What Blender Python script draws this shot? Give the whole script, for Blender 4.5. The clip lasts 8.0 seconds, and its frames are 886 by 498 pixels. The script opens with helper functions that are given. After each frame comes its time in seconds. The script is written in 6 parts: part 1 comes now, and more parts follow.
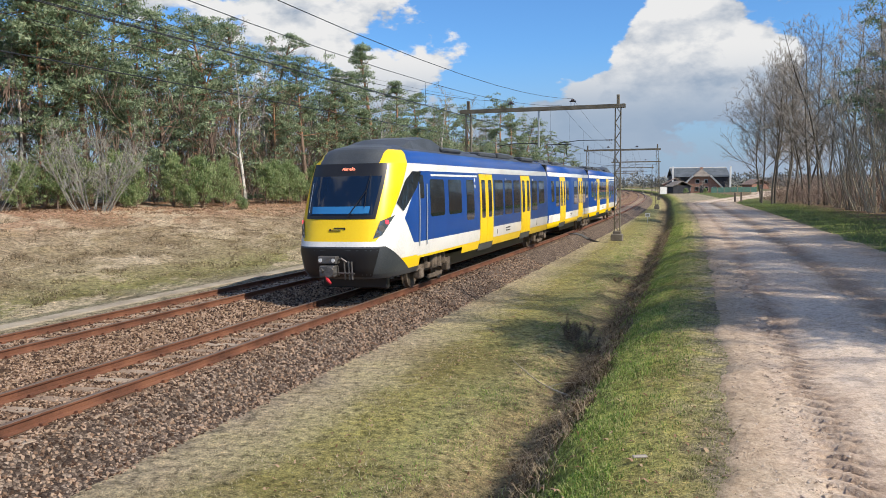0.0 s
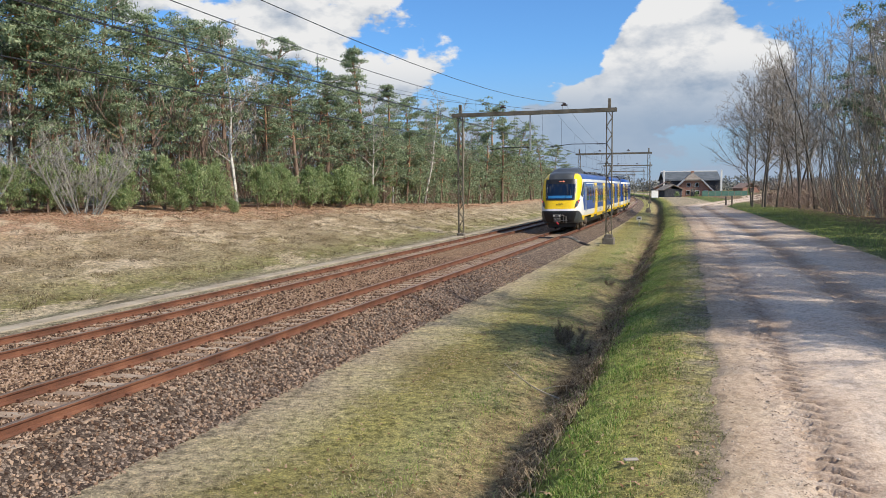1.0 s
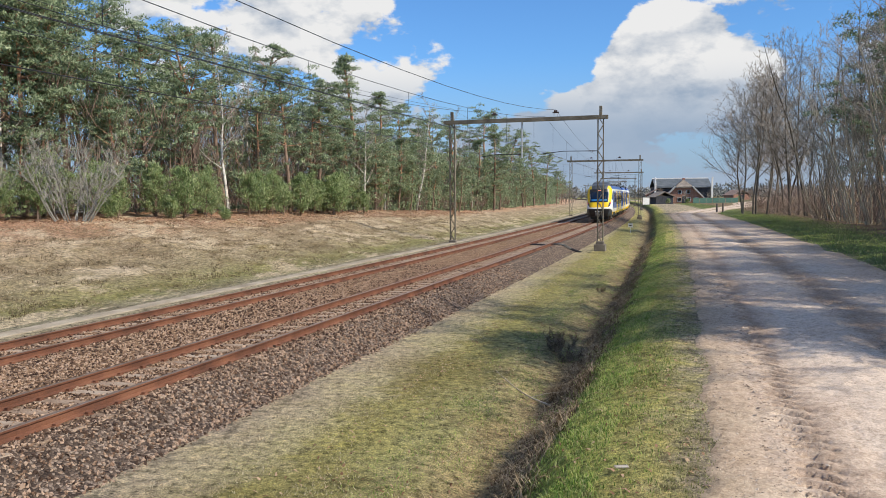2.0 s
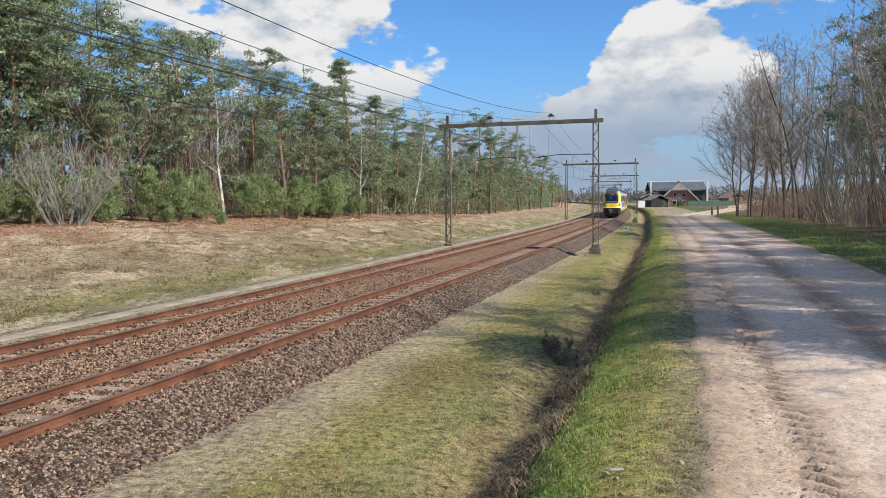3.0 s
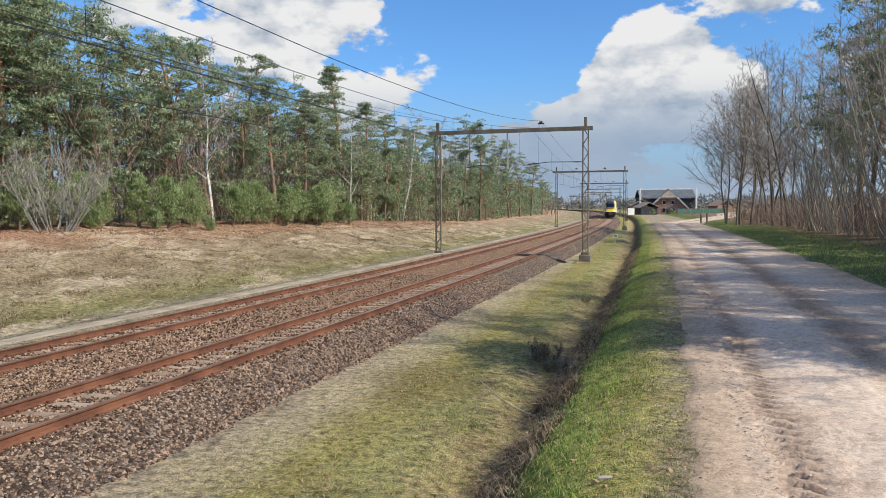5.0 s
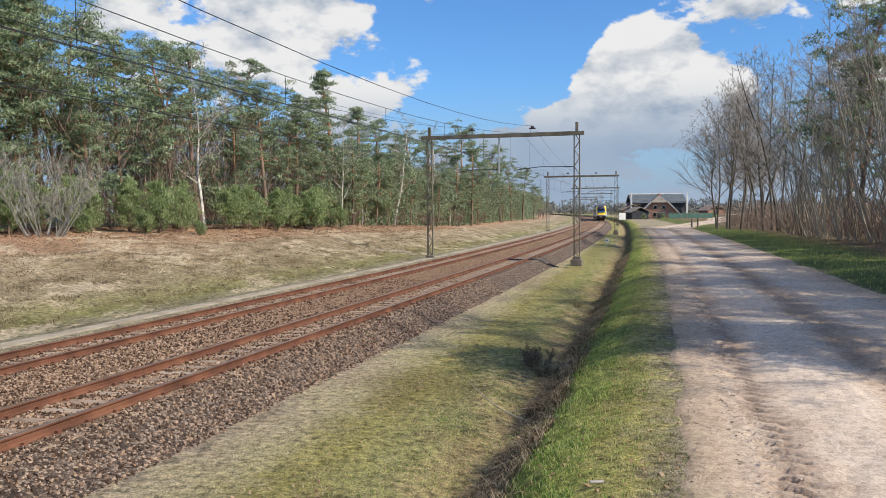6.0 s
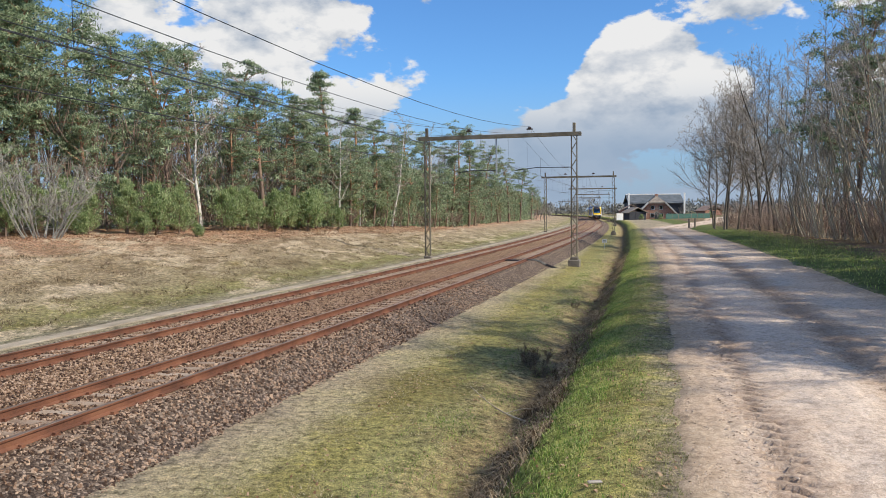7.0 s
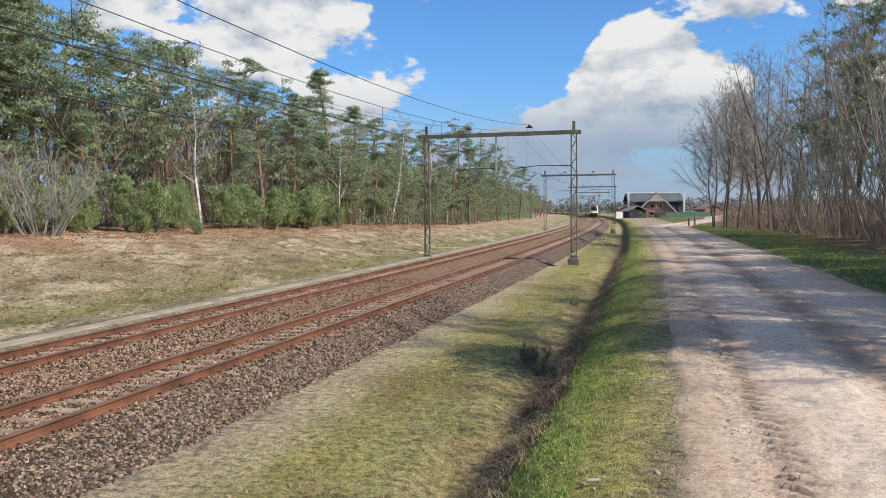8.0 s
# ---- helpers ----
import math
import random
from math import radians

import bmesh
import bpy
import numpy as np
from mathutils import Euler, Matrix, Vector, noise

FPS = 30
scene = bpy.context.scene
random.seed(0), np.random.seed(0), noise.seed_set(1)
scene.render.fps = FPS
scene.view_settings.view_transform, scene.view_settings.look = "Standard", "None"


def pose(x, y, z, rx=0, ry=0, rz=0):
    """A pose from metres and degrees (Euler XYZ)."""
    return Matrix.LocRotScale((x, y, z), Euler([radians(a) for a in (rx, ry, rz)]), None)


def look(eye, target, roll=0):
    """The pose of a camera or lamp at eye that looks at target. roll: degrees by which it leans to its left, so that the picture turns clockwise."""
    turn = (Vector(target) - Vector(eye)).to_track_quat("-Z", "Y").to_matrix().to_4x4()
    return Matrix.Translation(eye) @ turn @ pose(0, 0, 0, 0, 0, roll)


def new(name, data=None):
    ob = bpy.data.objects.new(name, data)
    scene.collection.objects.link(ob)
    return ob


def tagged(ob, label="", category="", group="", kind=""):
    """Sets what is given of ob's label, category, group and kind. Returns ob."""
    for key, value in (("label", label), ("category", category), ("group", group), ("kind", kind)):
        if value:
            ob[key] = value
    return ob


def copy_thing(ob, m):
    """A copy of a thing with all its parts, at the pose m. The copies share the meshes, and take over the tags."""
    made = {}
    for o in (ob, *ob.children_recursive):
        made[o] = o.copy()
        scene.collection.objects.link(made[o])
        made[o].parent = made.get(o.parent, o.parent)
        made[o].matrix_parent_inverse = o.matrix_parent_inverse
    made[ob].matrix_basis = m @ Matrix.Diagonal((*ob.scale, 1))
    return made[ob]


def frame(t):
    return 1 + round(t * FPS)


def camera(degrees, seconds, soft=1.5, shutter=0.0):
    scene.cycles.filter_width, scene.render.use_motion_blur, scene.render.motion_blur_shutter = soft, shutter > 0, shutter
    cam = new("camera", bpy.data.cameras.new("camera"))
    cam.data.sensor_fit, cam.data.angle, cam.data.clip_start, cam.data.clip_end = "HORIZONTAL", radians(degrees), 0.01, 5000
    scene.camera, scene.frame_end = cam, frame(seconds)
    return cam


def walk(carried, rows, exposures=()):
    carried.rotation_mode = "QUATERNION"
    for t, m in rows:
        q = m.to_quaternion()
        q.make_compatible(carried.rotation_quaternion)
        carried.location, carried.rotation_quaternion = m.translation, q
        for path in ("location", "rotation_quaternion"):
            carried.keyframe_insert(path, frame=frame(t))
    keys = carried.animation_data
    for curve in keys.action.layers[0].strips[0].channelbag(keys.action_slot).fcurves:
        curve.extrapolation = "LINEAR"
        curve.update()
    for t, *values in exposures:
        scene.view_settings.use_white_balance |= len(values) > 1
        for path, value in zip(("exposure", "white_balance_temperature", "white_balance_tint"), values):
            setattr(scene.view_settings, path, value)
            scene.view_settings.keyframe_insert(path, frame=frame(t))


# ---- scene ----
cam = camera(59.18, 8.0, soft=0.5)
walk(cam, [
    (0.0, pose(-0.061, 0.006, 2.977, 85.351, 0.521, 2.958)),
    (0.5, pose(-0.052, 0.006, 2.977, 85.432, 0.552, 2.815)),
    (1.0, pose(-0.053, 0.005, 2.977, 85.605, 0.510, 2.376)),
    (1.5, pose(-0.047, 0.006, 2.980, 85.871, 0.477, 2.038)),
    (3.0, pose(-0.020, 0.004, 2.977, 86.364, 0.621, 1.495)),
    (3.5, pose(-0.020, 0.004, 2.974, 86.415, 0.695, 1.409)),
    (4.0, pose(-0.013, 0.004, 2.975, 86.517, 0.617, 1.243)),
    (4.5, pose(-0.010, 0.005, 2.979, 86.671, 0.542, 1.062)),
    (6.0, pose(-0.010, 0.004, 2.983, 87.195, 0.434, 0.171)),
    (6.5, pose(-0.008, 0.002, 2.977, 87.256, 0.646, 0.074)),
    (7.0, pose(-0.010, 0.003, 2.980, 87.262, 0.570, -0.009)),
    (7.5, pose(-0.005, 0.002, 2.982, 87.248, 0.590, -0.027)),
    (8.0, pose(0.000, 0.000, 2.981, 87.123, 0.505, -0.025)),
])

# ---- light: spring sun from the side of the dirt road, blue sky with cumulus ----
SUN_AZ, SUN_EL = radians(118), radians(41)      # azimuth from +y towards +x
sun = new("sun", bpy.data.lights.new("sun", "SUN"))
sun.data.energy, sun.data.angle, sun.data.color = 5.0, radians(0.55), (1.0, 0.905, 0.76)
sun.matrix_basis = look((0, 0, 0), (-math.sin(SUN_AZ) * math.cos(SUN_EL), -math.cos(SUN_AZ) * math.cos(SUN_EL), -math.sin(SUN_EL)))
sun.location = (60, -30, 60)
scene.view_settings.exposure = 0.20


def sky_dir(az, el):
    a, e = radians(az), radians(el)
    return (math.sin(a) * math.cos(e), math.cos(a) * math.cos(e), math.sin(e))


def make_world():
    world = bpy.data.worlds.new("sky")
    scene.world = world
    world.use_nodes = True
    nt = world.node_tree
    nt.nodes.clear()
    N, L = nt.nodes.new, nt.links.new

    def math_node(op, a, b=None, c=None, clamp=False):
        n = N("ShaderNodeMath")
        n.operation, n.use_clamp = op, clamp
        for i, v in enumerate((a, b, c)):
            if v is None:
                continue
            if isinstance(v, (int, float)):
                n.inputs[i].default_value = v
            else:
                L(v, n.inputs[i])
        return n.outputs[0]

    def smooth(v, lo, hi, to0=0.0, to1=1.0):
        n = N("ShaderNodeMapRange")
        n.interpolation_type = "SMOOTHSTEP"
        L(v, n.inputs["Value"])
        for key, val in (("From Min", lo), ("From Max", hi), ("To Min", to0), ("To Max", to1)):
            n.inputs[key].default_value = val
        return n.outputs[0]

    sky = N("ShaderNodeTexSky")
    sky.sky_type, sky.sun_disc = "NISHITA", False
    sky.sun_elevation, sky.sun_rotation = SUN_EL, SUN_AZ
    sky.air_density, sky.dust_density, sky.ozone_density = 1.0, 0.6, 2.0
    co = N("ShaderNodeTexCoord")
    sep = N("ShaderNodeSeparateXYZ")
    L(co.outputs["Generated"], sep.inputs[0])
    mp = N("ShaderNodeMapping")
    mp.inputs["Scale"].default_value = (1.0, 1.0, 1.75)
    L(co.outputs["Generated"], mp.inputs[0])

    def fbm(scale, detail, rough, vec):
        n = N("ShaderNodeTexNoise")
        n.inputs["Scale"].default_value, n.inputs["Detail"].default_value, n.inputs["Roughness"].default_value = scale, detail, rough
        L(vec, n.inputs["Vector"])
        return n.outputs["Fac"]

    n1 = fbm(8.5, 10.0, 0.56, mp.outputs[0])
    n2 = fbm(2.2, 3.0, 0.5, mp.outputs[0])
    field = math_node("SUBTRACT", math_node("ADD", math_node("MULTIPLY", n1, 2.7), math_node("MULTIPLY", n2, 0.45)), 1.02)
    # masses of cumulus and gaps of blue: azimuth, elevation, half width in degrees, weight
    for az, el, wide, weight in CLOUDS:
        dot = N("ShaderNodeVectorMath")
        dot.operation = "DOT_PRODUCT"
        L(co.outputs["Generated"], dot.inputs[0])
        dot.inputs[1].default_value = sky_dir(az, el)
        blob = smooth(dot.outputs["Value"], math.cos(radians(wide)), 1.0, 0.0, weight)
        field = math_node("ADD", field, blob)
    mask = smooth(field, 0.64, 0.80)
    # cloud shading: brighter towards the sun and the tops, greyer where thick
    sh = N("ShaderNodeVectorMath")
    sh.operation = "ADD"
    L(mp.outputs[0], sh.inputs[0])
    sh.inputs[1].default_value = (0.022, 0.0, 0.045)
    n3 = fbm(8.5, 10.0, 0.56, sh.outputs[0])
    relief = math_node("MULTIPLY_ADD", math_node("SUBTRACT", n3, n1), 5.5, 0.14)
    thick = smooth(field, 0.95, 1.45, 0.0, 0.30)
    shade = math_node("ADD", relief, thick, clamp=True)
    ramp = N("ShaderNodeMix")
    ramp.data_type = "RGBA"
    L(shade, ramp.inputs["Factor"])
    ramp.inputs["A"].default_value = (7.3, 7.3, 7.3, 1)
    ramp.inputs["B"].default_value = (3.2, 3.8, 4.7, 1)
    haze = smooth(sep.outputs["Z"], 0.0, 0.18, 0.9, 0.0)
    hz = N("ShaderNodeMix")
    hz.data_type = "RGBA"
    L(haze, hz.inputs["Factor"])
    deep = N("ShaderNodeMix")
    deep.data_type, deep.blend_type = "RGBA", "MULTIPLY"
    deep.inputs["Factor"].default_value = 1.0
    L(sky.outputs[0], deep.inputs["A"])
    deep.inputs["B"].default_value = (0.62, 1.02, 1.46, 1)
    L(deep.outputs["Result"], hz.inputs["A"])
    hz.inputs["B"].default_value = (2.9, 3.85, 5.2, 1)
    mix = N("ShaderNodeMix")
    mix.data_type = "RGBA"
    L(mask, mix.inputs["Factor"])
    L(hz.outputs["Result"], mix.inputs["A"])
    low = N("ShaderNodeMix")
    low.data_type = "RGBA"
    L(smooth(sep.outputs["Z"], 0.075, 0.165, 0.92, 0.0), low.inputs["Factor"])
    L(ramp.outputs["Result"], low.inputs["A"])
    low.inputs["B"].default_value = (2.75, 3.6, 4.8, 1)
    L(low.outputs["Result"], mix.inputs["B"])
    bg = N("ShaderNodeBackground")
    bg.inputs["Strength"].default_value = 0.10
    L(mix.outputs["Result"], bg.inputs["Color"])
    out = N("ShaderNodeOutputWorld")
    L(bg.outputs[0], out.inputs["Surface"])


CLOUDS = [(14.3, 10.6, 4.0, 0.40), (17.5, 8.5, 5.0, 0.32), (11.8, 9.0, 3.2, 0.20), (10.5, 6.0, 3.6, 0.22), (13, 3.5, 10, 0.42), (7.2, 9.6, 3.2, -0.34), (8.0, 13.0, 4.0, -0.3), (3, 1.5, 6, 0.34), (-11, 13.5, 8, 0.30), (-18, 12.5, 7, 0.26), (-4.5, 9.3, 4.2, 0.30), (3.2, 7.6, 2.0, 0.16),
          (4.5, 12, 6.5, -0.42), (9.5, 14.5, 4, -0.25), (15, 15.5, 4, 0.14), (24, 12, 9, 0.16), (-26, 16, 9, 0.15)]
make_world()

# ---- helpers of the scene ----
TH0, KAP, S_CURVE, X_START = 0.2849, 0.00050, 20.0, -8.828


def trk(s, d, z=0.0):
    """A place by its way s along the nearer rail and its distance d to the right of that rail."""
    if s <= S_CURVE:
        a = TH0
        x, y = X_START + s * math.sin(a), s * math.cos(a)
    else:
        a = TH0 - KAP * (s - S_CURVE)
        x = X_START + S_CURVE * math.sin(TH0) + (math.cos(a) - math.cos(TH0)) / KAP
        y = S_CURVE * math.cos(TH0) + (math.sin(TH0) - math.sin(a)) / KAP
    return Vector((x + d * math.cos(a), y - d * math.sin(a), z))


def heading(s):
    return TH0 - KAP * max(0.0, s - S_CURVE)


def trk_pose(s, d, z=0.0, turn=0.0):
    """The pose at (s, d, z) whose +y points along the line."""
    return Matrix.Translation(trk(s, d, z)) @ Matrix.Rotation(-heading(s) + radians(turn), 4, "Z")


def drift(s):
    """By how much the ditch and the dirt road draw nearer to the line with distance."""
    return 0.021 * min(max(s - 15.0, 0.0), 95.0)


def lerp_table(v, table):
    if v <= table[0][0]:
        return table[0][1]
    for (a, za), (b, zb) in zip(table, table[1:]):
        if v <= b:
            t = (v - a) / (b - a)
            return za + (zb - za) * t
    return table[-1][1]


def smoothstep(a, b, v):
    t = min(max((v - a) / (b - a), 0.0), 1.0)
    return t * t * (3 - 2 * t)


def ground_z(s, d):
    rise = 2.0 - 1.15 * smoothstep(45, 120, s) - 0.3 * smoothstep(120, 220, s)
    if d < -6.2:
        z = lerp_table(d, [(-60, rise + 0.5), (-24, rise + 0.1), (-19, rise - 0.1), (-15.5, rise * 0.62), (-12, rise * 0.28), (-9, 0.02), (-7.6, -0.16), (-6.2, -0.2)])
    elif d < 1.5:
        z = -0.5
    else:
        e = d + drift(s)
        if 4.8 < e < 7.9 and s < 200:
            k = smoothstep(4.8, 5.6, e) * (1 - smoothstep(7.2, 7.9, e))
            e += k * (0.16 * noise.noise((s * 0.45, 3.0, 51.0)) + 0.15 * noise.noise((s * 1.7, e * 0.8, 52.0)) + 0.07 * noise.noise((s * 5.0, e * 3.0, 53.0)))
        z = lerp_table(e, [(1.4, -0.56), (3.5, -0.58), (5.0, -0.62), (5.6, -0.78), (5.95, -0.83), (6.3, -0.62), (6.62, -0.27), (6.98, 0.03), (7.45, 0.22), (7.9, 0.32), (15.0, 0.36), (17.0, 0.47), (25, 0.6), (60, 0.6)])
    w = smoothstep(1.6, 3.0, d) if d > 0 else smoothstep(7.4, 10.0, -d)
    z += w * (0.05 * noise.noise((s * 0.35, d * 0.5, 1.0)) + 0.02 * noise.noise((s * 1.6, d * 1.7, 4.0)))
    if -17.5 < d < -9:
        k = smoothstep(9, 11, -d) * (1 - smoothstep(15.5, 17.5, -d))
        z += k * 0.13 * abs(noise.noise((s * 0.22 + d * 0.1, d * 0.95, 12.0))) + k * 0.07 * noise.noise((s * 0.9, d * 1.8, 14.0))
    if d < -9:
        z += 0.16 * smoothstep(9, 13, -d) * noise.noise((s * 0.12, d * 0.3, 7.0)) + 0.09 * smoothstep(9, 12, -d) * noise.noise((s * 0.25, d * 1.2, 2.0))
    return z


def at(s, d, up=0.0):
    return trk(s, d, ground_z(s, d) + up)


def part(name, bm, material, parent=None, label="", smooth=False):
    """Links a bmesh as one mesh object, under a thing or a part."""
    me = bpy.data.meshes.new(name)
    bm.to_mesh(me)
    bm.free()
    for m in (material if isinstance(material, (list, tuple)) else [material]):
        me.materials.append(m)
    if smooth:
        me.polygons.foreach_set("use_smooth", [True] * len(me.polygons))
    ob = new(name, me)
    if parent is not None:
        ob.parent = parent
    if label:
        ob["label"] = label
    return ob


def raw(name, verts, faces, material, parent=None, mats=None, smooth=False):
    me = bpy.data.meshes.new(name)
    me.from_pydata(verts, [], faces)
    for m in (material if isinstance(material, (list, tuple)) else [material]):
        me.materials.append(m)
    if mats is not None:
        me.polygons.foreach_set("material_index", mats)
    if smooth:
        me.polygons.foreach_set("use_smooth", [True] * len(me.polygons))
    me.update()
    ob = new(name, me)
    if parent is not None:
        ob.parent = parent
    return ob


def empty(name, label, category, group="", m=None):
    ob = tagged(new(name), label, category, group)
    ob.empty_display_size = 0.3
    if m is not None:
        ob.matrix_basis = m
    return ob


def box(bm, x0, x1, y0, y1, z0, z1, bevel=0.0, m=None):
    """Adds a box to bm, with bevelled edges."""
    r = bmesh.ops.create_cube(bm, size=1.0, matrix=Matrix.Translation(((x0 + x1) / 2, (y0 + y1) / 2, (z0 + z1) / 2)) @ Matrix.Diagonal((x1 - x0, y1 - y0, z1 - z0, 1)))
    vs = r["verts"]
    if bevel:
        es = list({e for v in vs for e in v.link_edges})
        vs = list({v for f in bmesh.ops.bevel(bm, geom=es, offset=bevel, segments=1, affect="EDGES")["faces"] for v in f.verts} | {v for v in vs if v.is_valid})
    if m is not None:
        bmesh.ops.transform(bm, matrix=m, verts=vs)
    return bm


def tube(bm, pts, radii, sides=6, cap=True):
    """Adds a tapering tube along pts."""
    rings, up = [], Vector((0.13, 0.21, 1)).normalized()
    for i, p in enumerate(pts):
        a = Vector(pts[min(i + 1, len(pts) - 1)]) - Vector(pts[max(i - 1, 0)])
        a = a.normalized() if a.length > 1e-9 else Vector((0, 0, 1))
        u = a.cross(up)
        if u.length < 0.05:
            u = a.cross(Vector((1, 0, 0)))
        u.normalize()
        v = a.cross(u)
        r = radii[i] if isinstance(radii, (list, tuple)) else radii
        rings.append([bm.verts.new(Vector(p) + r * (u * math.cos(t) + v * math.sin(t))) for t in (2 * math.pi * k / sides for k in range(sides))])
    for a, b in zip(rings, rings[1:]):
        for k in range(sides):
            bm.faces.new((a[k], a[(k + 1) % sides], b[(k + 1) % sides], b[k]))
    if cap and sides > 2:
        bm.faces.new(rings[0][::-1])
        bm.faces.new(rings[-1])
    return bm


# ---- materials ----
def material(name, colours, scale=4.0, rough=0.8, metal=0.0, bump=0.2, fine=40.0, spread=0.35, coat=0.0, spec=0.5, stretch=(1, 1, 1), island=0.0, objectwise=0.0, translucent=0.0):
    """A surface of two to four colours, mixed by coarse and fine noise, with relief at both sizes."""
    m = bpy.data.materials.new(name)
    m.use_nodes = True
    nt = m.node_tree
    N, L = nt.nodes.new, nt.links.new
    b = nt.nodes["Principled BSDF"]
    co, mp = N("ShaderNodeTexCoord"), N("ShaderNodeMapping")
    mp.inputs["Scale"].default_value = stretch
    L(co.outputs["Object"], mp.inputs[0])
    a, f = N("ShaderNodeTexNoise"), N("ShaderNodeTexNoise")
    for n, sc, de in ((a, scale, 5.0), (f, fine, 6.0)):
        n.inputs["Scale"].default_value, n.inputs["Detail"].default_value, n.inputs["Roughness"].default_value = sc, de, 0.6
        L(mp.outputs[0], n.inputs["Vector"])
    mx = N("ShaderNodeMix")
    mx.inputs["Factor"].default_value = spread
    L(a.outputs["Fac"], mx.inputs["A"])
    L(f.outputs["Fac"], mx.inputs["B"])
    fac = mx.outputs["Result"]
    if island or objectwise:
        src = N("ShaderNodeNewGeometry").outputs["Random Per Island"] if island else N("ShaderNodeObjectInfo").outputs["Random"]
        ad = N("ShaderNodeMath")
        ad.operation = "MULTIPLY_ADD"
        L(src, ad.inputs[0])
        ad.inputs[1].default_value = island or objectwise
        sb = N("ShaderNodeMath")
        sb.operation = "SUBTRACT"
        L(fac, sb.inputs[0])
        sb.inputs[1].default_value = (island or objectwise) / 2
        L(sb.outputs[0], ad.inputs[2])
        fac = ad.outputs[0]
    ramp = N("ShaderNodeValToRGB")
    L(fac, ramp.inputs["Fac"])
    el = ramp.color_ramp.elements
    while len(el) < len(colours):
        el.new(0.5)
    for i, c in enumerate(colours):
        el[i].position = 0.37 + 0.26 * i / max(1, len(colours) - 1)
        el[i].color = (*c, 1)
    L(ramp.outputs["Color"], b.inputs["Base Color"])
    b.inputs["Roughness"].default_value, b.inputs["Metallic"].default_value = rough, metal
    b.inputs["Coat Weight"].default_value = coat
    b.inputs["Specular IOR Level"].default_value = spec
    if bump:
        bp = N("ShaderNodeBump")
        bp.inputs["Strength"].default_value, bp.inputs["Distance"].default_value = bump, 0.02
        L(f.outputs["Fac"], bp.inputs["Height"])
        L(bp.outputs["Normal"], b.inputs["Normal"])
    if translucent:
        tr, ms = N("ShaderNodeBsdfTranslucent"), N("ShaderNodeMixShader")
        L(ramp.outputs["Color"], tr.inputs["Color"])
        ms.inputs[0].default_value = translucent
        L(b.outputs[0], ms.inputs[1])
        L(tr.outputs[0], ms.inputs[2])
        L(ms.outputs[0], nt.nodes["Material Output"].inputs["Surface"])
    return m


def plain(name, c, rough=0.5, metal=0.0, coat=0.0, emit=0.0):
    m = bpy.data.materials.new(name)
    m.use_nodes = True
    b = m.node_tree.nodes["Principled BSDF"]
    b.inputs["Base Color"].default_value, b.inputs["Roughness"].default_value = (*c, 1), rough
    b.inputs["Metallic"].default_value, b.inputs["Coat Weight"].default_value = metal, coat
    if emit:
        b.inputs["Emission Color"].default_value, b.inputs["Emission Strength"].default_value = (*c, 1), emit
    return m


RUST = material("rusty_steel", [(0.085, 0.036, 0.021), (0.165, 0.068, 0.038), (0.24, 0.108, 0.060)], 1.2, 0.75, 0.2, 0.3, 60)
RAILTOP = material("rail_head", [(0.20, 0.12, 0.08), (0.30, 0.22, 0.17)], 1.5, 0.42, 0.6, 0.1, 60)
CONCRETE = material("weathered_concrete", [(0.22, 0.19, 0.16), (0.36, 0.32, 0.27), (0.44, 0.40, 0.34)], 1.2, 0.9, 0, 0.4, 35)
SLEEPER = material("sleeper_concrete", [(0.17, 0.115, 0.075), (0.28, 0.20, 0.14), (0.36, 0.285, 0.215)], 2.2, 0.9, 0, 0.4, 35, objectwise=0.2)
PORTAL_STEEL = material("weathered_mast_steel", [(0.10, 0.085, 0.06), (0.17, 0.15, 0.11), (0.24, 0.21, 0.16)], 1.5, 0.7, 0.3, 0.25, 40)
WIRE = plain("wire_metal", (0.06, 0.065, 0.07), 0.5, 0.6)
INSULATOR = plain("insulator_brown", (0.07, 0.05, 0.045), 0.3, 0, 0.4)
GALV = material("galvanised_steel", [(0.45, 0.47, 0.48), (0.6, 0.62, 0.63)], 2, 0.45, 0.6, 0.1, 40)
BARK_PINE = material("pine_bark", [(0.10, 0.075, 0.06), (0.22, 0.15, 0.11), (0.30, 0.20, 0.14)], 1.0, 0.95, 0, 0.8, 14, stretch=(1, 1, 0.35))
BARK_RED = material("upper_pine_bark", [(0.20, 0.10, 0.06), (0.36, 0.19, 0.11), (0.42, 0.26, 0.16)], 1.2, 0.9, 0, 0.6, 14, stretch=(1, 1, 0.4))
BARK_GREY = material("grey_bark", [(0.06, 0.052, 0.042), (0.14, 0.118, 0.092), (0.24, 0.205, 0.16)], 1.2, 0.95, 0, 0.6, 16, stretch=(1, 1, 0.4), objectwise=0.15)
BARK_LIGHT = material("pale_shoot_bark", [(0.24, 0.20, 0.145), (0.37, 0.32, 0.235), (0.48, 0.43, 0.33)], 1.2, 0.9, 0, 0.4, 20, stretch=(1, 1, 0.4), objectwise=0.2)
BARK_SHRUB = material("grey_shoot_bark", [(0.16, 0.15, 0.13), (0.27, 0.26, 0.225), (0.38, 0.365, 0.325)], 1.2, 0.9, 0, 0.3, 20, objectwise=0.1)
BARK_BIRCH = material("birch_bark", [(0.16, 0.14, 0.12), (0.50, 0.47, 0.42), (0.68, 0.66, 0.60)], 2.5, 0.8, 0, 0.3, 18, stretch=(1, 1, 2.2))
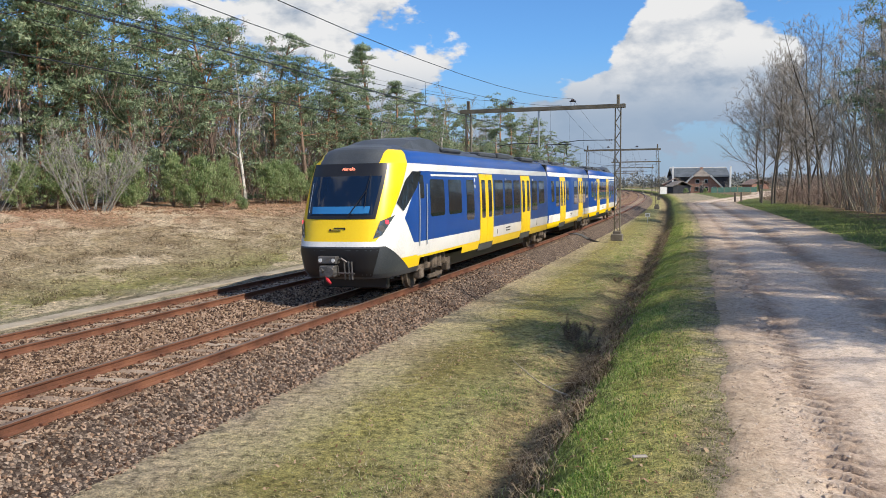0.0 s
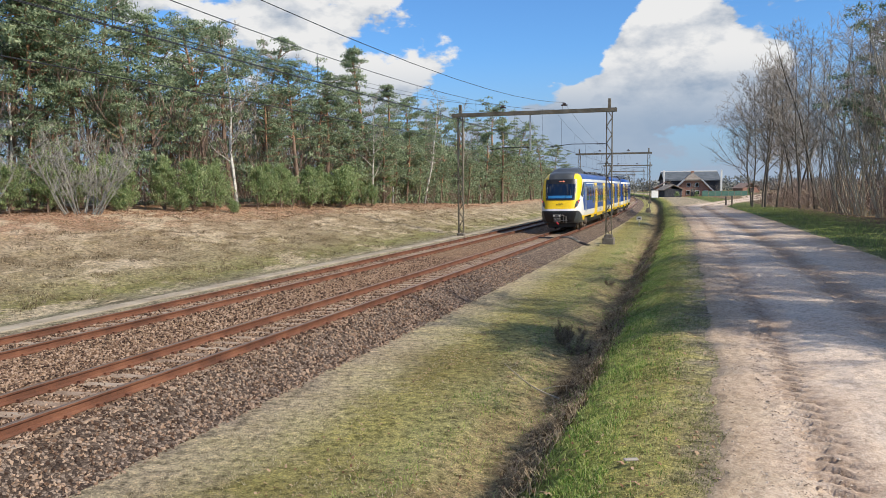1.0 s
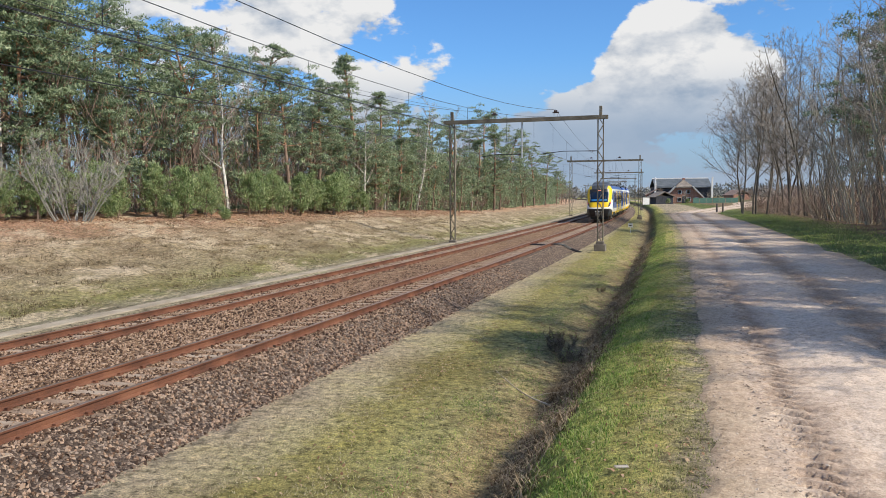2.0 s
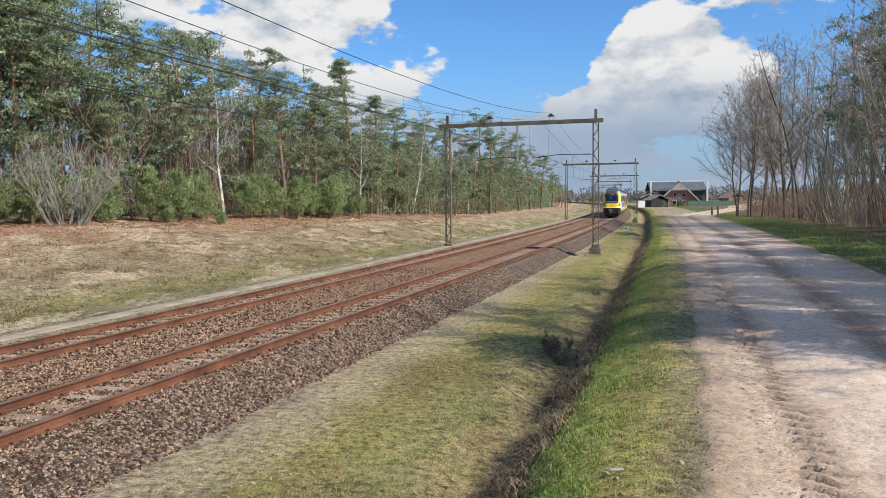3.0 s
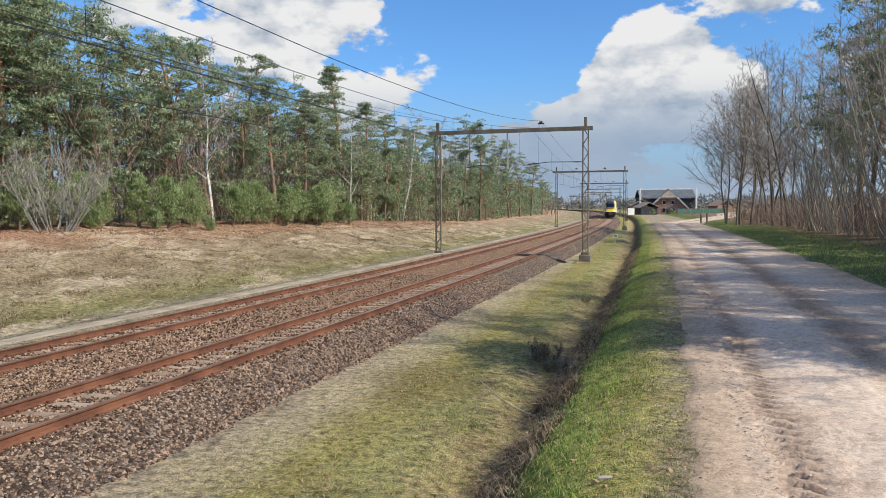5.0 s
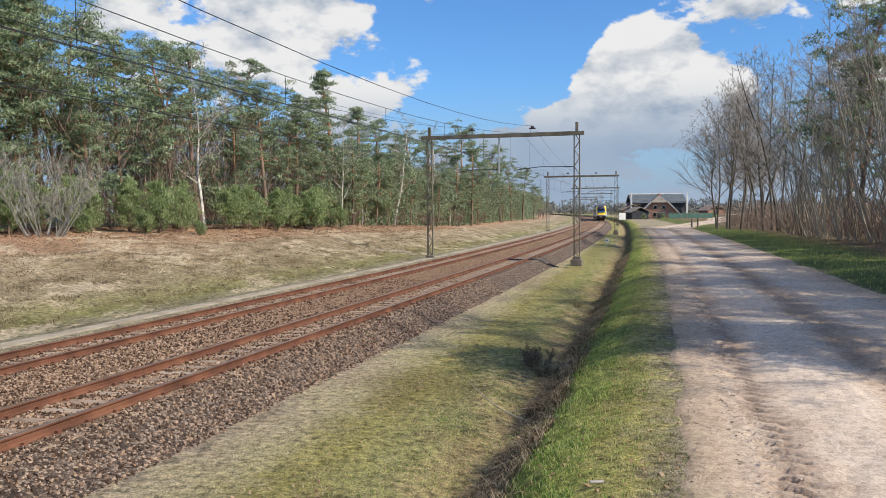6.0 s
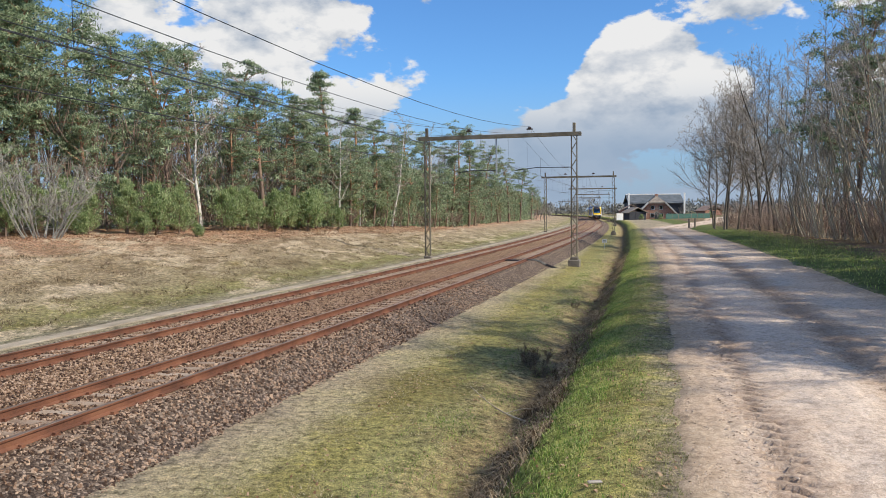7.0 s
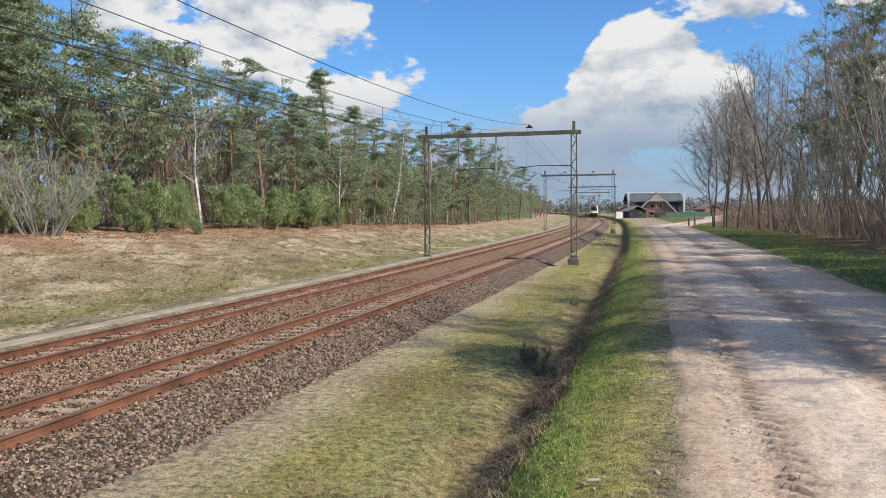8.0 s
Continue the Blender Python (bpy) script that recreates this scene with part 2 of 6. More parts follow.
NEEDLE = material("pine_needles", [(0.105, 0.15, 0.085), (0.245, 0.32, 0.18), (0.42, 0.48, 0.30)], 0.8, 0.7, 0, 0, 9, island=0.35, objectwise=0, translucent=0.45, spec=0.25)
NEEDLE_YOUNG = material("young_pine_needles", [(0.13, 0.20, 0.075), (0.27, 0.35, 0.145), (0.42, 0.47, 0.25)], 1.2, 0.65, 0, 0, 12, island=0.35, translucent=0.42, spec=0.25)
TWIG = material("bare_twigs", [(0.17, 0.145, 0.115), (0.29, 0.25, 0.205), (0.42, 0.37, 0.31)], 1.2, 0.95, 0, 0, 12, objectwise=0.2)


def ground_material():
    m = bpy.data.materials.new("ground_cover")
    m.use_nodes = True
    nt = m.node_tree
    N, L = nt.nodes.new, nt.links.new
    b = nt.nodes["Principled BSDF"]
    b.inputs["Roughness"].default_value, b.inputs["Specular IOR Level"].default_value = 0.95, 0.15
    co = N("ShaderNodeTexCoord")
    at_node = N("ShaderNodeAttribute")
    at_node.attribute_name = "across"

    def tex(scale, detail=6.0, rough=0.62):
        n = N("ShaderNodeTexNoise")
        n.inputs["Scale"].default_value, n.inputs["Detail"].default_value, n.inputs["Roughness"].default_value = scale, detail, rough
        L(co.outputs["Object"], n.inputs["Vector"])
        return n.outputs["Fac"]

    def op(kind, a, b2, c=None):
        n = N("ShaderNodeMath")
        n.operation = kind
        for i, v in enumerate((a, b2, c)):
            if v is None:
                continue
            if isinstance(v, (int, float)):
                n.inputs[i].default_value = v
            else:
                L(v, n.inputs[i])
        return n.outputs[0]

    def ramp(v, stops, kind="LINEAR"):
        n = N("ShaderNodeValToRGB")
        n.color_ramp.interpolation = kind
        el = n.color_ramp.elements
        while len(el) < len(stops):
            el.new(0.5)
        for e, (p, c) in zip(el, stops):
            e.position, e.color = p, (*c, 1)
        L(v, n.inputs["Fac"])
        return n.outputs["Color"]

    def mix(fac, a, c, kind="MIX"):
        n = N("ShaderNodeMix")
        n.data_type, n.blend_type = "RGBA", kind
        if isinstance(fac, float):
            n.inputs["Factor"].default_value = fac
        else:
            L(fac, n.inputs["Factor"])
        for key, v in (("A", a), ("B", c)):
            if isinstance(v, tuple):
                n.inputs[key].default_value = (*v, 1)
            else:
                L(v, n.inputs[key])
        return n.outputs["Result"]

    big, mid, fine, clump = tex(0.35), tex(2.2), tex(30.0, 8.0, 0.75), tex(7.0, 5.0, 0.7)
    wob = op("ADD", at_node.outputs["Fac"], op("MULTIPLY", op("SUBTRACT", mid, 0.5), 2.2))
    pos = op("MULTIPLY_ADD", wob, 1 / 60.0, 0.5)

    def p(d):
        return d / 60.0 + 0.5

    litter, dry, moss, sand = (0.34, 0.20, 0.135), (0.30, 0.235, 0.168), (0.245, 0.222, 0.085), (0.37, 0.315, 0.225)
    green = (0.215, 0.255, 0.068)
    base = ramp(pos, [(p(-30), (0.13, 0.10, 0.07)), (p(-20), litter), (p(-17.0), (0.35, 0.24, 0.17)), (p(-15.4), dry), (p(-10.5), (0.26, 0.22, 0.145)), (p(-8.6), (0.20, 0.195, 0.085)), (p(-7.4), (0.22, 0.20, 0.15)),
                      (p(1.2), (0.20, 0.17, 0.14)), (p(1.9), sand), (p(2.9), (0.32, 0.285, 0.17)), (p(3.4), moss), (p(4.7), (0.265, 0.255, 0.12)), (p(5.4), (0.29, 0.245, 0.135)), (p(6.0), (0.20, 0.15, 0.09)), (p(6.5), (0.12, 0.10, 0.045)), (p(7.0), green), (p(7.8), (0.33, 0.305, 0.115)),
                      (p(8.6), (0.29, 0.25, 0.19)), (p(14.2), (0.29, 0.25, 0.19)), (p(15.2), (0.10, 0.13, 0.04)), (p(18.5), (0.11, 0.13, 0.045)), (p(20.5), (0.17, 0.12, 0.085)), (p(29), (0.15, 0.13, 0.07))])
    # bleached patches and greener patches, far wider than single plants
    patch = ramp(big, [(0.35, (0.66, 0.62, 0.56)), (0.5, (1, 1, 1)), (0.66, (1.08, 1.1, 0.95))])
    col = mix(0.8, base, patch, "MULTIPLY")
    turned = N("ShaderNodeMapping")
    turned.inputs["Rotation"].default_value, turned.inputs["Scale"].default_value = (0, 0, TH0), (1.0, 0.3, 1.0)
    L(co.outputs["Object"], turned.inputs["Vector"])
    streak = N("ShaderNodeTexNoise")
    streak.inputs["Scale"].default_value, streak.inputs["Detail"].default_value, streak.inputs["Roughness"].default_value = 1.1, 8.0, 0.72
    L(turned.outputs[0], streak.inputs["Vector"])
    pale = ramp(op("MULTIPLY", streak.outputs["Fac"], tex(0.17, 3.0)), [(0.262, (0, 0, 0)), (0.31, (1, 1, 1))])
    scar = ramp(streak.outputs["Fac"], [(0.34, (0.5, 0.45, 0.36)), (0.46, (1, 1, 1))])
    bank = op("LESS_THAN", at_node.outputs["Fac"], -7.6)
    col = mix(op("MULTIPLY", op("MULTIPLY", N_value(nt, pale), bank), 0.75), col, (0.46, 0.385, 0.29))
    col = mix(op("MULTIPLY", bank, 0.9), col, scar, "MULTIPLY")
    grain = ramp(fine, [(0.32, (0.30, 0.30, 0.28)), (0.5, (1, 1, 1)), (0.68, (1.75, 1.68, 1.5))])
    col = mix(1.0, col, grain, "MULTIPLY")
    col = mix(1.0, col, ramp(clump, [(0.34, (0.36, 0.35, 0.31)), (0.5, (1.02, 1.02, 1.0)), (0.66, (1.6, 1.52, 1.42))]), "MULTIPLY")
    L(col, b.inputs["Base Color"])
    bp = N("ShaderNodeBump")
    bp.inputs["Strength"].default_value, bp.inputs["Distance"].default_value = 0.9, 0.05
    L(op("ADD", fine, op("MULTIPLY", clump, 1.6)), bp.inputs["Height"])
    L(bp.outputs[0], b.inputs["Normal"])
    return m


def N_value(nt, colour):
    n = nt.nodes.new("ShaderNodeRGBToBW")
    nt.links.new(colour, n.inputs[0])
    return n.outputs[0]


GROUND = ground_material()


def steps(*spans):
    """Way points: (start, end, step) spans, joined."""
    out = []
    for a, b, st in spans:
        n = max(1, round((b - a) / st))
        out += [a + (b - a) * i / n for i in range(n)]
    return out + [spans[-1][1]]


def sheet(name, ss, ds, zf, mat_, along=False):
    verts = [trk(s, d, zf(s, d)) for s in ss for d in ds]
    n = len(ds)
    faces = [(i * n + j, i * n + j + 1, (i + 1) * n + j + 1, (i + 1) * n + j) for i in range(len(ss) - 1) for j in range(n - 1)]
    ob = raw(name, verts, faces, mat_, smooth=True)
    a = ob.data.attributes.new("across", "FLOAT", "POINT")
    a.data.foreach_set("value", [d + (drift(s) if d > 0 else 0.0) for s in ss for d in ds])
    if along:
        a = ob.data.attributes.new("along", "FLOAT", "POINT")
        a.data.foreach_set("value", [s for s in ss for d in ds])
    # faces look up
    if ob.data.polygons[0].normal.z < 0:
        ob.data.flip_normals()
    return ob


def build_ground():
    ss = steps((-60, 0, 4), (0, 40, 0.25), (40, 80, 0.6), (80, 200, 2.5), (200, 420, 10), (420, 900, 40), (900, 1900, 200))
    ds = steps((-1500, -200, 200), (-200, -60, 20), (-60, -24, 3), (-24, -17, 0.6), (-17, -8, 0.25), (-8, -6.2, 0.3), (-6.2, 1.5, 1.2), (1.5, 5, 0.22), (5, 8.4, 0.12), (8.4, 16, 0.4), (16, 30, 1.5), (30, 60, 6), (60, 200, 20), (200, 1500, 200))

    def bared(s, d):
        """The ground, dug a little under the road."""
        e = d + drift(s)
        dug = smoothstep(8.9, 9.3, e) * (1 - smoothstep(13.6, 14.1, e)) if d > 0 and s < 100 else 0.0
        return ground_z(s, d) - 0.16 * dug

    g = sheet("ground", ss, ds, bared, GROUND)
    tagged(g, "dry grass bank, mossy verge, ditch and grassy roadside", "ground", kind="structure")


build_ground()

# ---- dirt road ----
def road_material():
    """Sandy dirt: pale where wheels pack it, browner and damper in the loose ruts, with pebbles."""
    m = material("sandy_dirt", [(0.48, 0.375, 0.30), (0.60, 0.495, 0.41), (0.70, 0.605, 0.515)], 0.6, 0.95, 0, 1.0, 30, spread=0.55, spec=0.15)
    nt = m.node_tree
    N, L = nt.nodes.new, nt.links.new
    b = nt.nodes["Principled BSDF"]
    src = b.inputs["Base Color"].links[0].from_socket
    ac = N("ShaderNodeAttribute")
    ac.attribute_name = "across"
    co, wn, pn = N("ShaderNodeTexCoord"), N("ShaderNodeTexNoise"), N("ShaderNodeTexNoise")
    wn.inputs["Scale"].default_value, wn.inputs["Detail"].default_value = 1.3, 8.0
    pn.inputs["Scale"].default_value, pn.inputs["Detail"].default_value, pn.inputs["Roughness"].default_value = 9.0, 8.0, 0.8
    L(co.outputs["Object"], wn.inputs["Vector"])
    L(co.outputs["Object"], pn.inputs["Vector"])
    ad = N("ShaderNodeMath")
    ad.operation = "MULTIPLY_ADD"
    L(wn.outputs["Fac"], ad.inputs[0])
    ad.inputs[1].default_value = 0.9
    L(ac.outputs["Fac"], ad.inputs[2])
    mr = N("ShaderNodeMapRange")
    L(ad.outputs[0], mr.inputs["Value"])
    mr.inputs["From Min"].default_value, mr.inputs["From Max"].default_value = 8.45, 15.45
    lane = N("ShaderNodeValToRGB")
    stops = [(0.0, (0.62, 0.58, 0.48)), (0.10, (0.78, 0.74, 0.68)), (0.145, (0.84, 0.80, 0.76)), (0.19, (0.66, 0.60, 0.55)), (0.235, (0.88, 0.85, 0.82)), (0.28, (0.98, 0.98, 0.98)), (0.40, (1.0, 1.0, 1.0)), (0.46, (0.82, 0.78, 0.74)), (0.50, (0.60, 0.54, 0.49)), (0.56, (0.74, 0.69, 0.64)), (0.63, (0.96, 0.96, 0.95)), (0.80, (0.93, 0.91, 0.89)), (1.0, (0.62, 0.57, 0.48))]
    el = lane.color_ramp.elements
    while len(el) < len(stops):
        el.new(0.5)
    for e, (p, c) in zip(el, stops):
        e.position, e.color = p, (*c, 1)
    L(mr.outputs[0], lane.inputs["Fac"])
    peb = N("ShaderNodeValToRGB")
    peb.color_ramp.elements[0].position, peb.color_ramp.elements[0].color = 0.36, (0.62, 0.60, 0.57, 1)
    peb.color_ramp.elements[1].position, peb.color_ramp.elements[1].color = 0.56, (1.08, 1.07, 1.05, 1)
    L(pn.outputs["Fac"], peb.inputs["Fac"])
    for other in (lane, peb):
        mx = N("ShaderNodeMix")
        mx.data_type, mx.blend_type = "RGBA", "MULTIPLY"
        mx.inputs["Factor"].default_value = 1.0
        L(src, mx.inputs["A"])
        L(other.outputs["Color"], mx.inputs["B"])
        src = mx.outputs["Result"]
    L(src, b.inputs["Base Color"])
    return m


DIRT = road_material()


def road_shift(s):
    """The road swings away to the right beyond the wood."""
    return 16.0 * smoothstep(105, 190, s) + 30.0 * smoothstep(180, 320, s)


def rut(e, s):
    """Depth of the wheel ruts and the lug prints that tractors left."""
    z = 0.0
    for c, wide, deep in ((9.25, 0.30, 0.030), (11.4, 0.34, 0.035), (13.2, 0.4, 0.02)):
        c += 0.12 * noise.noise((s * 0.09, c, 3.0))
        z -= deep * math.exp(-((e - c) / wide) ** 2)
    z += 0.025 * math.exp(-((e - 10.5) / 0.4) ** 2)
    c = 9.30 + 0.10 * noise.noise((s * 0.11, 5.0, 0.0)) - 0.012 * (s - 8)
    off = e - c
    if abs(off) < 0.24 and s < 30:
        ph = (s + 0.50 * off) / 0.30 + 0.16 * noise.noise((s * 2.0, e * 4.0, 40.0))
        lug = smoothstep(0.0, 0.6, math.sin(2 * math.pi * ph)) * 1.25 - 0.25
        z -= 0.13 * lug * (1 - smoothstep(0.10, 0.22, abs(off) + 0.05 * noise.noise((s * 3.0, e * 3.0, 60.0)))) * (0.55 + 0.45 * smoothstep(-0.3, 0.3, noise.noise((s * 0.9, 1.0, 8.0))))
    z += 0.012 * noise.noise((s * 0.25, e * 7.0, 21.0)) + 0.035 * smoothstep(0.1, 0.5, noise.noise((s * 2.5, e * 4.0, 31.0))) * math.exp(-((e - 11.45) / 0.35) ** 2)
    z += 0.012 * noise.noise((s * 1.3, e * 2.0, 0.5)) + 0.014 * noise.noise((s * 5.0, e * 6.0, 2.5)) + 0.009 * noise.noise((s * 13.0, e * 14.0, 2.5))
    return z


def build_road():
    ss = steps((-25, 3, 1.0), (3, 17, 0.045), (17, 34, 0.12), (34, 70, 0.5), (70, 190, 2.0), (190, 420, 8.0))
    es = [8.0 + 7.0 * i / 110 for i in range(111)]
    verts, faces, vals = [], [], []
    n = len(es)
    for s in ss:
        wl = 0.28 * noise.noise((s * 0.5, 0.0, 9.0)) + 0.12 * noise.noise((s * 2.1, 0.0, 3.0))
        wr = 0.35 * noise.noise((s * 0.3, 4.0, 9.0))
        for e in es:
            t = (e - 8.0) / 7.0
            x = e + wl * (1 - t) + wr * t + 0.35 * (1 - t)
            d = x - drift(s) + road_shift(s)
            edge = min(t, 1 - t) * 7.0
            z = ground_z(s, d) + 0.03 - 0.09 * (1 - smoothstep(0.0, 0.35, edge)) + rut(e, s) * smoothstep(0.1, 0.5, edge)
            verts.append(trk(s, d, z))
            vals.append(e)
    faces = [(i * n + j, (i + 1) * n + j, (i + 1) * n + j + 1, i * n + j + 1) for i in range(len(ss) - 1) for j in range(n - 1)]
    ob = raw("road", verts, faces, DIRT, smooth=True)
    if ob.data.polygons[0].normal.z < 0:
        ob.data.flip_normals()
    ob.data.attributes.new("across", "FLOAT", "POINT").data.foreach_set("value", vals)
    tagged(ob, "sandy dirt road with wheel ruts and tractor prints", "road", kind="structure")


build_road()


def build_clods():
    """Crumbs of loose soil along the lug prints and the churned middle of the road."""
    rng = np.random.default_rng(15)
    base = np.array([(1, 0, 0), (-1, 0, 0), (0, 1, 0), (0, -1, 0), (0, 0, 1)], float)
    tri = np.array([(0, 2, 4), (2, 1, 4), (1, 3, 4), (3, 0, 4)])
    verts, faces, k = [], [], 0
    for c, wide, count in ((9.15, 0.26, 9000), (11.5, 0.32, 6500)):
        for q, off, r in zip(rng.random(count), rng.normal(0, wide, count), rng.random(count)):
            s = 5 + 45 * q ** 1.7
            e = c + off - 0.012 * (s - 8) * (c < 10)
            if not 8.5 < e < 14.0:
                continue
            size = 0.005 + 0.011 * r ** 3 + 0.00012 * s
            v = (base * rng.uniform(0.7, 1.5, (5, 1)) * size + rng.normal(0, size * 0.3, (5, 3))) * np.array((1.2, 1.2, 0.6))
            d = e - drift(s)
            verts.append(v + np.array(trk(s, d, ground_z(s, d) + 0.03 + rut(e, s))))
            faces.append(tri + 5 * k)
            k += 1
    ob = raw("soil_clods", np.concatenate(verts).tolist(), np.concatenate(faces).tolist(), CLOD)
    tagged(ob, "brown crumbs of loose soil on the dirt road", "soil", kind="stuff")


CLOD = material("loose_soil", [(0.22, 0.165, 0.125), (0.34, 0.265, 0.21), (0.48, 0.40, 0.33)], 3.0, 0.95, 0, 0.3, 30, island=0.5, spec=0.1)
build_clods()

# ---- railway line ----
def ballast_material():
    """Broken stone: cells of their own colour with the shade of the gaps painted in, browner between the tracks, greyer
    on the shoulder.
    """
    m = bpy.data.materials.new("ballast_stone")
    m.use_nodes = True
    nt = m.node_tree
    N, L = nt.nodes.new, nt.links.new
    b = nt.nodes["Principled BSDF"]
    b.inputs["Roughness"].default_value, b.inputs["Specular IOR Level"].default_value = 0.95, 0.15
    co, vo, vd = N("ShaderNodeTexCoord"), N("ShaderNodeTexVoronoi"), N("ShaderNodeTexVoronoi")
    ac = N("ShaderNodeAttribute")
    ac.attribute_name = "across"
    vd.feature = "DISTANCE_TO_EDGE"
    for n in (vo, vd):
        n.inputs["Scale"].default_value = 21.0
        L(co.outputs["Object"], n.inputs["Vector"])
    bw = N("ShaderNodeSeparateColor")
    L(vo.outputs["Color"], bw.inputs[0])
    brown, grey = N("ShaderNodeValToRGB"), N("ShaderNodeValToRGB")
    for r, cols in ((brown, ((0.12, 0.070, 0.042), (0.29, 0.180, 0.112), (0.48, 0.34, 0.225))), (grey, ((0.055, 0.040, 0.033), (0.155, 0.115, 0.090), (0.34, 0.265, 0.21)))):
        r.color_ramp.elements.new(0.5)
        for e, p, c in zip(r.color_ramp.elements, (0.05, 0.55, 1.0), cols):
            e.position, e.color = p, (*c, 1)
        L(bw.outputs[0], r.inputs["Fac"])
    mr = N("ShaderNodeMapRange")
    L(ac.outputs["Fac"], mr.inputs["Value"])
    mr.inputs["From Min"].default_value, mr.inputs["From Max"].default_value = -0.2, 0.7
    mx = N("ShaderNodeMix")
    mx.data_type = "RGBA"
    L(mr.outputs[0], mx.inputs["Factor"])
    L(brown.outputs["Color"], mx.inputs["A"])
    L(grey.outputs["Color"], mx.inputs["B"])
    gap_shade = N("ShaderNodeMapRange")
    L(vd.outputs["Distance"], gap_shade.inputs["Value"])
    gap_shade.inputs["From Max"].default_value, gap_shade.inputs["To Min"].default_value = 0.12, 0.35
    ml = N("ShaderNodeMix")
    ml.data_type, ml.blend_type = "RGBA", "MULTIPLY"
    ml.inputs["Factor"].default_value = 1.0
    L(mx.outputs["Result"], ml.inputs["A"])
    L(gap_shade.outputs[0], ml.inputs["B"])
    L(ml.outputs["Result"], b.inputs["Base Color"])
    bp = N("ShaderNodeBump")
    bp.inputs["Strength"].default_value, bp.inputs["Distance"].default_value = 1.0, 0.05
    L(vd.outputs["Distance"], bp.inputs["Height"])
    L(bp.outputs[0], b.inputs["Normal"])
    return m


BALLAST = ballast_material()
STONE = material("ballast_chips", [(0.060, 0.038, 0.028), (0.160, 0.100, 0.068), (0.26, 0.172, 0.118), (0.38, 0.275, 0.20)], 3.0, 0.95, 0, 0.3, 30, island=0.5, spec=0.15)


def bed_z(s, d):
    z = lerp_table(d, [(-7.1, -0.45), (-6.6, -0.28), (-6.2, -0.20), (-5.7, -0.15), (-5.45, -0.175), (-4.7, -0.172), (-4.0, -0.175), (-3.75, -0.15), (-3.3, -0.14), (-2.7, -0.17), (-2.0, -0.14), (-1.7, -0.15), (-1.5, -0.172), (-0.75, -0.178), (0.0, -0.172), (0.2, -0.15), (0.5, -0.145), (0.68, -0.22), (1.1, -0.45), (1.75, -0.66)])
    # the bed follows the cant of each track
    z += lerp_table(d, [(-6.4, 0.0), (-5.6, -0.02), (-5.4, -0.018), (-4.0, 0.034), (-3.3, 0.03), (-2.3, 0.0), (-1.5, -0.018), (0.0, 0.034), (0.5, 0.03), (1.2, 0.0)])
    return z + 0.02 * noise.noise((s * 2.0, d * 2.5, 0)) + 0.02 * noise.noise((s * 9.0, d * 9.0, 3.0))


def build_bed():
    ss = steps((-60, 4, 3), (4, 34, 0.14), (34, 70, 0.5), (70, 200, 2.5), (200, 420, 8), (420, 1200, 40))
    ds = steps((-7.1, 1.75, 0.12))
    ob = sheet("ballast_bed", ss, ds, bed_z, BALLAST)
    tagged(ob, "brown broken-stone ballast under two tracks", "ballast", kind="structure")


build_bed()


def build_stones():
    """Loose chips over the bed where the camera passes nearest."""
    rng = np.random.default_rng(5)
    base = np.array([(1, 0, 0), (-1, 0, 0), (0, 1, 0), (0, -1, 0), (0, 0, 1), (0, 0, -1)], float)
    tri = np.array([(0, 2, 4), (2, 1, 4), (1, 3, 4), (3, 0, 4), (2, 0, 5), (1, 2, 5), (3, 1, 5), (0, 3, 5)])
    verts, faces, k = [], [], 0
    spans = [(7, 15, 19000), (15, 24, 15000), (24, 36, 9000)]
    for a, b, n in spans:
        for s, d, r in zip(rng.uniform(a, b, n), rng.uniform(-6.6, 1.7, n) ** 1, rng.random(n)):
            if min(abs(d), abs(d + 1.5), abs(d + 3.985), abs(d + 5.485)) < 0.11:
                continue
            near_sleeper = ((s + 0.01) / 0.6) % 1.0
            if (-1.75 < d < 0.3 or -5.75 < d < -3.7) and (near_sleeper < 0.17 or near_sleeper > 0.83) and r < 0.7:
                continue
            size = rng.uniform(0.017, 0.034) * (1 if b < 20 else 1.15)
            v = base * rng.uniform(0.6, 1.25, (6, 1)) * size * rng.uniform(0.7, 1.3, (1, 3)) + rng.normal(0, size * 0.18, (6, 3))
            q, _ = np.linalg.qr(rng.normal(size=(3, 3)))
            v = v @ q.T
            p = trk(s, d, bed_z(s, d) + size * 0.25)
            verts.append(v + np.array(p))
            faces.append(tri + 6 * k)
            k += 1
    ob = raw("ballast_stones", np.concatenate(verts).tolist(), np.concatenate(faces).tolist(), STONE)
    tagged(ob, "loose broken ballast stones in browns and greys", "ballast", kind="stuff")


build_stones()

DUCT = material("sandy_concrete", [(0.20, 0.165, 0.12), (0.31, 0.265, 0.20), (0.40, 0.35, 0.275)], 0.9, 0.95, 0, 0.6, 24)
CANT = math.atan2(0.052, 1.5)      # the outer rail lies higher
RAIL_OFFS = ((0.0, -1.5), (-3.985, -5.485))
RAIL_PROFILE = [(-0.036, -0.008), (-0.03, 0.0), (0.03, 0.0), (0.036, -0.008), (0.034, -0.036), (0.010, -0.05), (0.009, -0.125), (0.068, -0.148), (0.068, -0.160), (-0.068, -0.160), (-0.068, -0.148), (-0.009, -0.125), (-0.010, -0.05), (-0.034, -0.036)]


def rail_lift(d):
    return 0.034 if d in (0.0, -3.985) else -0.018


